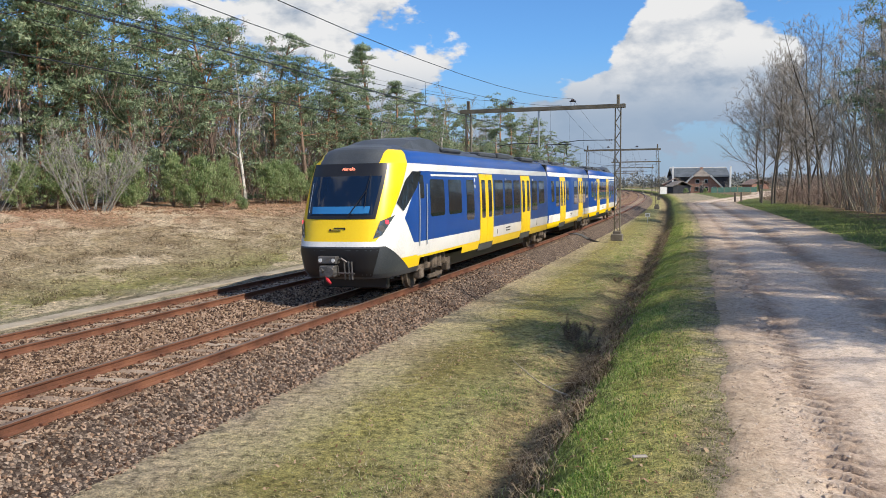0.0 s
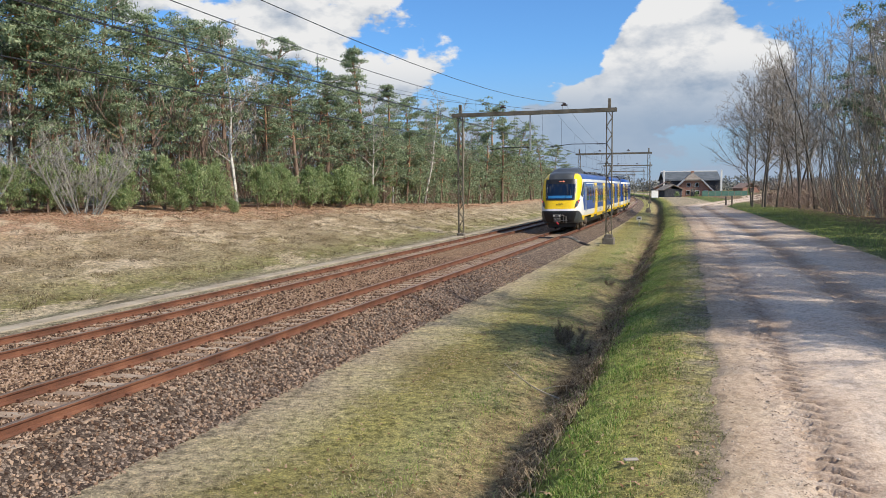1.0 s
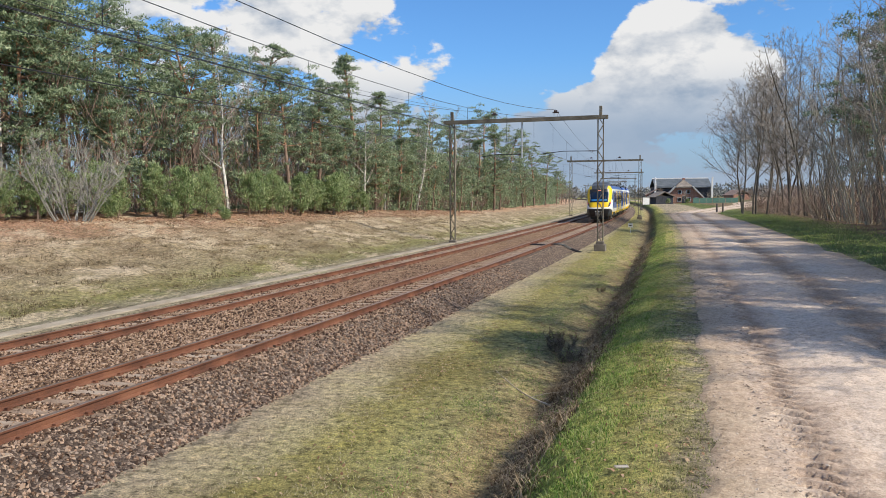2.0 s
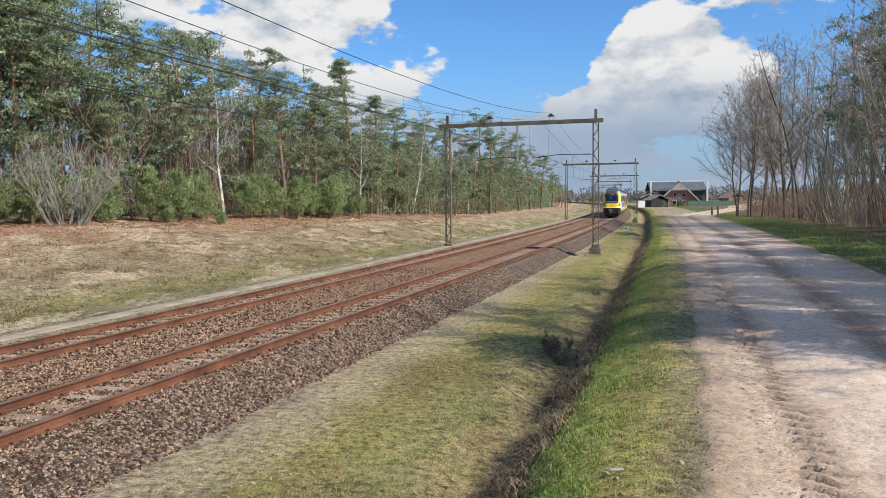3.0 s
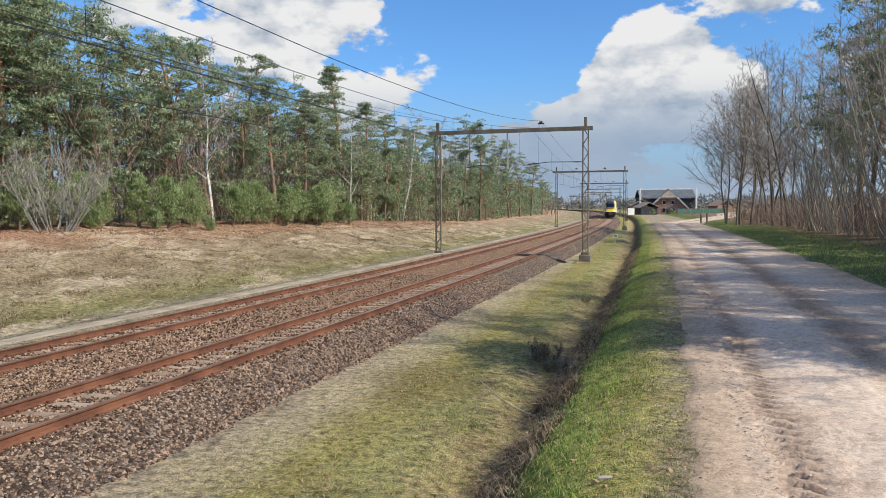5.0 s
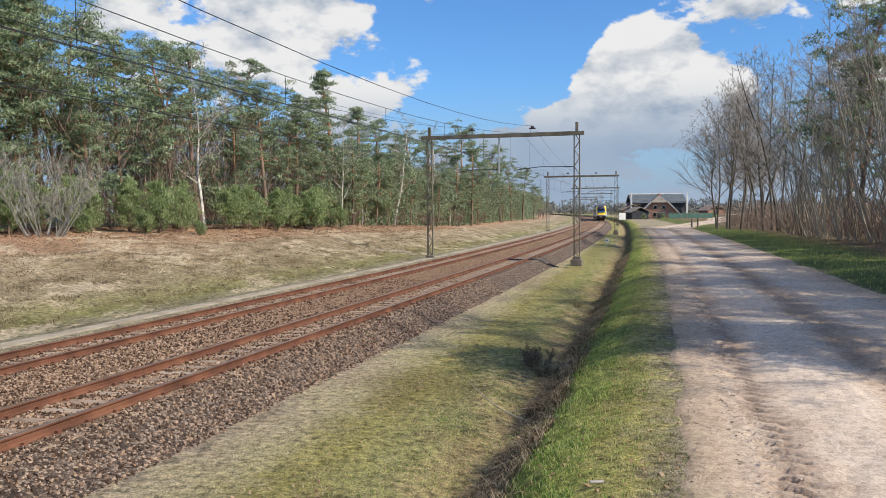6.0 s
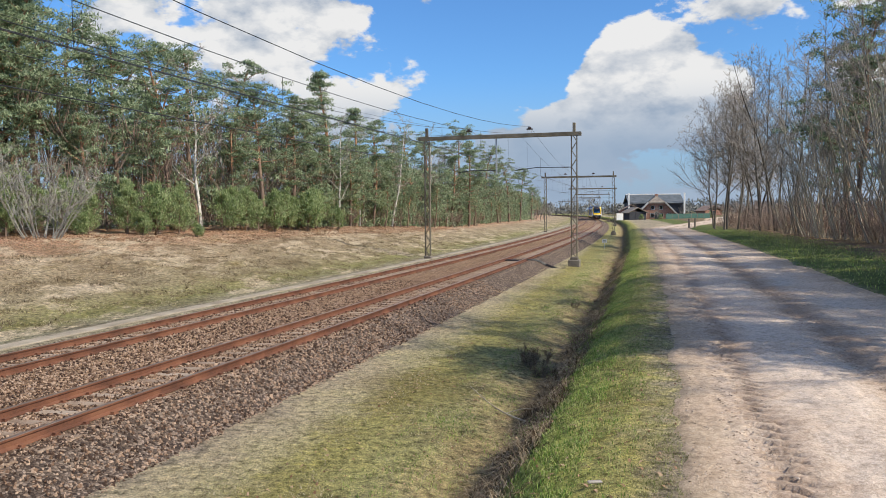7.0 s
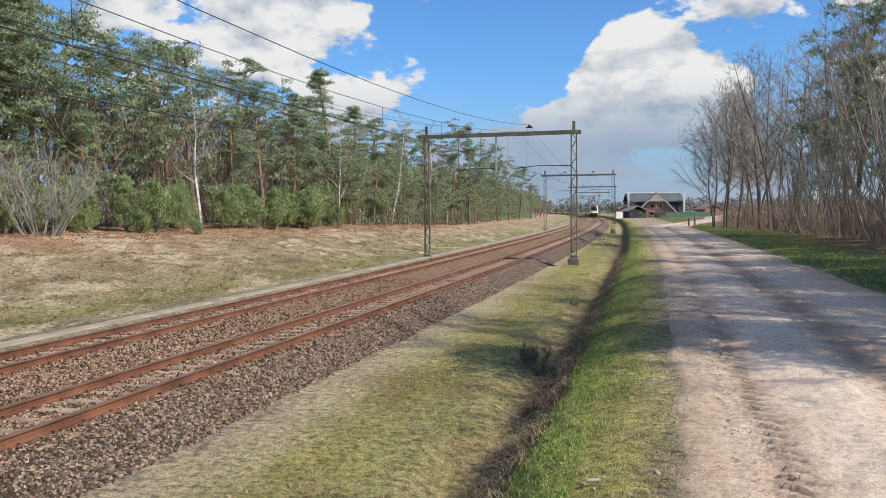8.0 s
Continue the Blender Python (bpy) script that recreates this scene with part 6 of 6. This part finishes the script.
def build_grass():
    rng = np.random.default_rng(9)

    def spots(n, s0, s1, e0, e1, keep=None, power=1.6):
        out = []
        while len(out) < n:
            s = s0 + (s1 - s0) * rng.random() ** power
            e = rng.uniform(e0, e1)
            if keep is None or rng.random() < keep(s, e):
                out.append((s, e - drift(s)))
        return out

    def clumpy(s, e):
        return smoothstep(-0.25, 0.35, noise.noise((s * 0.8, e * 1.6, 6.0)))

    blades("bank_grass", "lush green grass on the bank of the ditch", spots(50000, 4, 60, 6.4, 8.1, lambda s, e: (0.35 + 0.65 * clumpy(s, e)) * (1.0 if 6.7 < e < 7.55 else 0.25), 2.1), 0.065, 0.0045, GRASS, 1.0, 1)
    blades("verge_moss", "short yellowish moss and grass on the verge", spots(50000, 7, 45, 2.4, 5.7, lambda s, e: smoothstep(1.9, 3.4, e) * (0.25 + 0.75 * clumpy(s, e)), 1.9), 0.038, 0.0065, MOSS, 0.9, 2, short=True)
    blades("ditch_straw", "bleached dry grass lying in the ditch", spots(8000, 5, 60, 4.6, 6.7, lambda s, e: 0.25 + 0.75 * clumpy(s, e + 20)), 0.11, 0.0045, GRASS_DRY, 2.2, 3, short=True)
    blades("ditch_grass", "fresh green grass in the damp ditch", spots(16000, 6, 60, 4.3, 6.5, lambda s, e: clumpy(s * 0.7, e + 60)), 0.07, 0.0045, GRASS, 1.1, 11)
    blades("verge_straw", "dry straw-coloured grass on the verge", spots(24000, 7, 50, 1.7, 5.2, lambda s, e: clumpy(s, e + 40)), 0.06, 0.006, GRASS_DRY, 1.0, 4, short=True)
    blades("roadside_grass", "thin worn grass along the dirt road", spots(32000, 4, 34, 7.35, 9.0, lambda s, e: (1 - smoothstep(8.2, 9.0, e)) * (0.2 + 0.8 * clumpy(s, e))), 0.05, 0.0065, MOSS, 0.8, 5, short=True)
    left = []
    while len(left) < 52000:
        s, d = 14 + 66 * rng.random() ** 1.4, rng.uniform(-19, -7.5)
        if rng.random() < smoothstep(-0.3, 0.3, noise.noise((s * 0.5, d * 1.1, 2.0))):
            left.append((s, d))
    blades("bank_straw", "withered straw-coloured grass on the sandy bank", left, 0.085, 0.012, GRASS_DRY, 1.4, 6, short=True)
    blades("ditch_litter", "brown dead stalks and roots on the steep ditch side", spots(16000, 4, 60, 5.9, 6.8, lambda s, e: clumpy(s * 1.4, e + 80), 1.9), 0.17, 0.006, HEATHER, 2.4, 12)
    leaf = []
    while len(leaf) < 15000:
        s = 22 + 75 * rng.random()
        leaf.append((s, -15.6 - 0.28 * max(0, 42 - s) - 3.6 * rng.random() ** 0.8))
    blades("leaf_litter", "fallen brown leaves in front of the pine wood", leaf, 0.07, 0.035, LEAF, 3.0, 13, "leaves")
    scattered = spots(2600, 5, 40, 3.2, 8.8, None, 1.8)
    blades("fallen_leaves", "scattered dry brown leaves in the grass", scattered, 0.045, 0.018, LEAF, 2.6, 19, "leaves")
    tuss = []
    while len(tuss) < 26000:
        s, d = 14 + 62 * rng.random() ** 1.3, rng.uniform(-18.5, -8.2)
        if noise.noise((s * 0.9, d * 1.3, 17.0)) > 0.12:
            tuss.append((s, d))
    blades("heather_tussocks", "low brown heather and withered tussocks on the bank", tuss, 0.14, 0.011, HEATHER, 0.8, 8, short=True)
    green = []
    while len(green) < 9000:
        s, e = rng.uniform(25, 100), rng.uniform(14.6, 21)
        green.append((s, e - drift(s)))
    blades("roadside_lawn", "green grass between the dirt road and the wood", green, 0.10, 0.014, GRASS, 0.7, 7)


def build_tufts():
    o = bare_tree(91, 1.0, 12, 0.40, 0.22, (TWIG_RED, HEATHER), "broom_tuft", "wiry leafless broom tuft in the ditch", 0.2, "wiry tufts in the ditch", 0.35, 2)
    o.matrix_basis = placed(o, 20.6, 5.35, 0.62)
    for s, d, h in ((20.0, 5.6, 0.45), (32, 5.0, 0.4), (21.2, 5.2, 0.5)):
        copy_thing(o, placed(o, s, d, h, s))


build_grass()
build_tufts()


# ---- farm, distance and small roadside things ----
BRICK_RED = material("red_farm_brick", [(0.20, 0.10, 0.07), (0.33, 0.17, 0.12), (0.40, 0.23, 0.17)], 2.5, 0.9, 0, 0.3, 14)
THATCH = material("grey_thatch", [(0.13, 0.11, 0.09), (0.22, 0.19, 0.16), (0.30, 0.26, 0.22)], 1.2, 0.95, 0, 0.6, 12)
TILE = material("brown_roof_tiles", [(0.16, 0.10, 0.08), (0.25, 0.17, 0.13), (0.31, 0.22, 0.18)], 2.0, 0.85, 0, 0.5, 10)
SHEET = material("grey_roof_sheets", [(0.055, 0.068, 0.080), (0.085, 0.10, 0.115), (0.12, 0.135, 0.15)], 0.6, 0.85, 0, 0.2, 8)
DARK_BOARD = material("black_stained_boards", [(0.015, 0.016, 0.02), (0.03, 0.032, 0.04), (0.05, 0.052, 0.06)], 1.5, 0.8, 0, 0.3, 10, stretch=(4, 4, 0.5))
WHITE_WOOD = material("white_painted_wood", [(0.62, 0.61, 0.58), (0.78, 0.77, 0.74)], 2, 0.6, 0, 0.1, 20)
GREEN_FENCE = material("green_fence_mesh", [(0.03, 0.09, 0.07), (0.06, 0.14, 0.11)], 2, 0.7, 0, 0.2, 20)
OLD_WOOD = material("weathered_post_wood", [(0.10, 0.08, 0.06), (0.20, 0.165, 0.13), (0.28, 0.24, 0.19)], 3, 0.9, 0, 0.5, 20, stretch=(1, 1, 0.3))


def slab(bm, pts, thick=0.18):
    """A sloping roof plane with thickness."""
    a = [bm.verts.new(p) for p in pts]
    b = [bm.verts.new(Vector(p) - Vector((0, 0, thick))) for p in pts]
    n = len(a)
    bm.faces.new(a)
    bm.faces.new(b[::-1])
    for i in range(n):
        bm.faces.new((a[i], b[i], b[(i + 1) % n], a[(i + 1) % n]))
    bmesh.ops.recalc_face_normals(bm, faces=bm.faces[:])


def pane(parent, x, y, z, w, h):
    bm = bmesh.new()
    box(bm, x - w / 2 - 0.07, x + w / 2 + 0.07, y - 0.05, y + 0.05, z - 0.07, z + h + 0.07)
    win = part("window", bm, WHITE_WOOD, parent, "white-framed window")
    bm = bmesh.new()
    box(bm, x - w / 2, x + w / 2, y - 0.065, y - 0.052, z, z + h)
    part("pane", bm, GLASS_DARK, win)


def farmhouse():
    th = empty("farmhouse", "red brick farmhouse with a big hipped thatched roof", "house", m=Matrix.Translation((58.6, 214, 0.35)) @ Matrix.Rotation(radians(-12), 4, "Z"))
    bm = bmesh.new()
    w = 4.9
    prof = [(-w, 0), (w, 0), (w, 1.7), (2.3, 4.4), (-2.3, 4.4), (-w, 1.7)]
    f = [bm.verts.new((x, 0, z)) for x, z in prof]
    g = [bm.verts.new((x, 16, z)) for x, z in prof]
    bm.faces.new(f)
    bm.faces.new(g[::-1])
    for i in range(6):
        bm.faces.new((f[i], g[i], g[(i + 1) % 6], f[(i + 1) % 6]))
    bmesh.ops.recalc_face_normals(bm, faces=bm.faces[:])
    part("wall", bm, BRICK_RED, th, "red brick gable wall")
    for sg in (-1, 1):
        bm = bmesh.new()
        slab(bm, [(sg * 5.5, -0.5, 1.35), (sg * 2.25, -0.5, 4.65), (0, 2.0, 6.5), (0, 16.2, 6.5), (sg * 5.5, 16.2, 1.35)], 0.3)
        part("roof", bm, THATCH, th, "grey thatched roof side")
        bm = bmesh.new()
        slab(bm, [(sg * 5.55, -0.62, 1.40), (sg * 5.25, -0.62, 1.40), (sg * 2.1, -0.62, 4.62), (sg * 2.4, -0.62, 4.75)], 0.2)
        part("bargeboard", bm, WHITE_WOOD, th, "white bargeboard")
    bm = bmesh.new()
    slab(bm, [(-2.35, -0.55, 4.6), (2.35, -0.55, 4.6), (0, 2.0, 6.52)], 0.3)
    part("roof", bm, THATCH, th, "grey thatched hip")
    bm = bmesh.new()
    box(bm, -0.4, 0.4, 2.2, 3.0, 6.0, 6.95, 0.05)
    part("chimney", bm, BRICK_RED, th)
    for x in (-3.3, -1.2, 1.2, 3.3):
        pane(th, x, -0.03, 0.6, 0.9, 1.0)
    for x in (-1.1, 1.1):
        pane(th, x, -0.03, 2.7, 0.8, 0.9)
    bm = bmesh.new()
    box(bm, -0.5, 0.5, -0.06, 0.02, 0.0, 2.05, 0.02)
    part("door", bm, DARK_BOARD, th, "dark front door")


def barn():
    th = empty("barn", "long black boarded barn with a pale sheet roof", "barn", m=Matrix.Translation((64.4, 236, 0.35)) @ Matrix.Rotation(radians(-6), 4, "Z"))
    bm = bmesh.new()
    box(bm, -7.9, 7.9, 0, 12, 0, 4.9)
    part("wall", bm, DARK_BOARD, th, "black stained board wall")
    for y0, y1 in ((-0.6, 6), (12.6, 6)):
        bm = bmesh.new()
        slab(bm, [(-8.3, y0, 4.6), (8.3, y0, 4.6), (8.3, y1, 7.3), (-8.3, y1, 7.3)], 0.15)
        part("roof", bm, SHEET, th, "pale grey sheet roof")
    for x in (-8.2, 8.2):
        bm = bmesh.new()
        box(bm, x - 0.25, x + 0.25, -0.8, -0.6, 0, 7.6, 0.03)
        part("corner_board", bm, WHITE_WOOD, th, "white corner board")
    bm = bmesh.new()
    box(bm, -8.3, 8.3, 5.85, 6.15, 7.2, 7.5, 0.03)
    part("ridge", bm, WHITE_WOOD, th)


def shed(x, y, w, dp, h, roof, wall, label, turn=0.0):
    th = empty("shed", label, "shed", m=Matrix.Translation((x, y, 0.35)) @ Matrix.Rotation(radians(turn), 4, "Z"))
    bm = bmesh.new()
    box(bm, -w / 2, w / 2, 0, dp, 0, h)
    part("wall", bm, wall, th)
    for sg in (-1, 1):
        bm = bmesh.new()
        slab(bm, [(sg * (w / 2 + 0.5), -0.4, h - 0.2), (0, -0.4, h + w * 0.26), (0, dp + 0.4, h + w * 0.26), (sg * (w / 2 + 0.5), dp + 0.4, h - 0.2)], 0.18)
        part("roof", bm, roof, th)
    bm = bmesh.new()
    box(bm, -0.6, 0.6, -0.06, -0.003, 0.0, min(2.0, h - 0.2), 0.02)
    part("door", bm, DARK_BOARD, th)


def fence_run(a, b, n, h, mat_, label, slat_w, group):
    th = empty("fence", label, "fence", group)
    for i in range(n):
        p = Vector(a).lerp(Vector(b), i / (n - 1))
        bm = bmesh.new()
        box(bm, p.x - 0.06, p.x + 0.06, p.y - 0.06, p.y + 0.06, p.z - 0.2, p.z + h + 0.1, 0.01)
        part("post", bm, OLD_WOOD, th)
        if i < n - 1:
            q = Vector(a).lerp(Vector(b), (i + 1) / (n - 1))
            mid, d = (p + q) / 2, q - p
            bm = bmesh.new()
            box(bm, -d.length / 2 + 0.07, d.length / 2 - 0.07, -0.03, 0.03, 0.1, h, 0, Matrix.Translation(mid) @ Matrix.Rotation(math.atan2(d.y, d.x), 4, "Z"))
            part("panel", bm, mat_, th)


def build_farm():
    farmhouse()
    barn()
    shed(51.4, 206, 4.6, 5, 2.1, THATCH, DARK_BOARD, "low dark hut with a thatched roof", 8)
    shed(53.6, 222, 6.0, 7, 2.6, TILE, BRICK_RED, "brick outbuilding with a brown tiled roof", -10)
    shed(104, 300, 7.0, 7, 2.2, TILE, BRICK_RED, "distant cottage with a tiled roof", 12)
    fence_run((58.2, 204, 0.35), (70.8, 207, 0.35), 8, 1.5, GREEN_FENCE, "green garden fence before the farmhouse", 0.1, "farm fences")
    fence_run((42.6, 192, 0.35), (44.4, 192.3, 0.35), 2, 1.8, WHITE_WOOD, "pale board screen beside the yard", 0.1, "farm fences")
    rng = random.Random(4)
    hedge = Kinds([young_pine(101, 2.0, 1.3)], [2.0])
    for x, y, h in ((51, 201, 1.5), (56.5, 203, 1.4), (73.5, 214, 2.0), (50.0, 207, 2.2)):
        o = hedge.put(0, 100, 20, h, rng)
        o.matrix_basis = Matrix.Translation((x, y, 0.3)) @ Matrix.Rotation(rng.uniform(0, 6), 4, "Z") @ Matrix.Scale(h / 2.0, 4)
        o["label"] = "clipped evergreen bush in the farm garden"
    yard = Kinds([bare_tree(111, 6.5, 1, 0.1, 0.9, None, "bare_tree", "round leafless tree beside the farm", 1.0, "trees of the farm", 1.0, 14)], [6.5])
    for x, y, h in ((77.5, 226, 7.0), (51.5, 212, 4.2), (57.0, 208, 3.2), (63.0, 208, 3.0), (98, 270, 6), (106, 265, 5)):
        o = yard.put(0, 100, 20, h, rng)
        o.matrix_basis = Matrix.Translation((x, y, 0.3)) @ Matrix.Rotation(rng.uniform(0, 6), 4, "Z") @ Matrix.Scale(h / 6.5, 4)


def far_wood():
    """The rim of trees on the horizon, too far to tell apart."""
    rng = np.random.default_rng(77)
    ms = Mesh3()
    c = []
    for k in range(420):
        a = math.radians(rng.uniform(-14, 40))
        r = rng.uniform(430, 620)
        h = rng.uniform(3.5, 9.5) * (0.6 + 0.4 * math.sin(k * 0.05) ** 2)
        for q in range(7):
            c.append((r * math.sin(a) + rng.normal(0, 2.0), r * math.cos(a) + rng.normal(0, 2.0), 0.4 + h * rng.uniform(0.1, 1.0)))
    tufts(ms, rng, c, 2.2, 15, 1.6, 0, 0.45, 0.2)
    ob = ms.make("far_wood", [FAR_WOOD])
    tagged(ob, "rim of bare and evergreen trees on the horizon, coloured grey for haze", "wood", kind="stuff")


# foliage greyed and paled: the haze of distance is put into its colour
FAR_WOOD = material("hazed_foliage", [(0.15, 0.16, 0.15), (0.21, 0.215, 0.20), (0.26, 0.26, 0.24)], 0.05, 0.9, 0, 0, 0.4, island=0.3, spec=0.1)


def roadside():
    for s, d, h in ((117.2, 13.2, 1.25), (117.0, 14.0, 1.30)):
        th = empty("wooden_post", "short weathered wooden post beside the dirt road", "post", "roadside posts", Matrix.Translation(at(s, d)))
        bm = bmesh.new()
        tube(bm, [(0, 0, -0.3), (0, 0, h - 0.04), (0, 0, h)], [0.13, 0.13, 0.10], 10)
        part("post", bm, OLD_WOOD, th)
    th = empty("track_sign", "small white number sign on a thin post", "sign", m=trk_pose(76.4, 3.25, -0.58))
    bm = bmesh.new()
    tube(bm, [(0, 0, -0.1), (0, 0, 0.62)], 0.03, 8)
    part("post", bm, GALV, th)
    bm = bmesh.new()
    box(bm, -0.22, 0.22, -0.035, -0.015, 0.52, 0.86, 0.004)
    plate = part("plate", bm, WHITE_WOOD, th, "white plate")
    bm = bmesh.new()
    box(bm, -0.12, 0.12, -0.042, -0.037, 0.64, 0.74)
    part("number_bar", bm, BLACK, plate)
    # cable conduits that cross the track to the portal's foot
    for k in range(3):
        bm = bmesh.new()
        pts = [trk(50.6 + 0.35 * k + 0.25 * math.sin(2 + q), -1.4 + q * 0.42, bed_z(50, -1.4 + q * 0.42) + 0.05) for q in range(10)]
        tube(bm, pts, 0.035, 6)
        tagged(part("track_cable", bm, BLACK), "black cable crossing the ballast to the portal", "cable", "cables at the portal")
    # litter and a fallen branch in the ditch
    bm = bmesh.new()
    box(bm, -0.07, 0.07, -0.025, 0.025, 0.0, 0.02, 0.006)
    o = part("crushed_carton", bm, CONCRETE)
    o.matrix_basis = Matrix.Translation((1.43, 7.42, ground_z(9.2, 7.85) + 0.03)) @ Matrix.Rotation(radians(8), 4, "Z")
    tagged(o, "crushed white carton lying in the grass", "litter")
    bm = bmesh.new()
    a, b = at(16.9, 4.75, 0.25), at(15.9, 6.0, 0.06)
    pts = [a.lerp(b, q / 6) + Vector((0, 0, -0.10 * math.sin(math.pi * q / 6))) for q in range(7)]
    tube(bm, pts, [0.006, 0.009, 0.011, 0.012, 0.014, 0.015, 0.016], 6)
    tube(bm, [pts[4], pts[4] + Vector((0.25, -0.1, 0.10)), pts[4] + Vector((0.5, -0.1, 0.12))], [0.009, 0.007, 0.004], 5)
    tagged(part("fallen_branch", bm, BARK_LIGHT), "thin pale fallen branch across the ditch", "branch")


build_farm()
far_wood()
roadside()


motions()
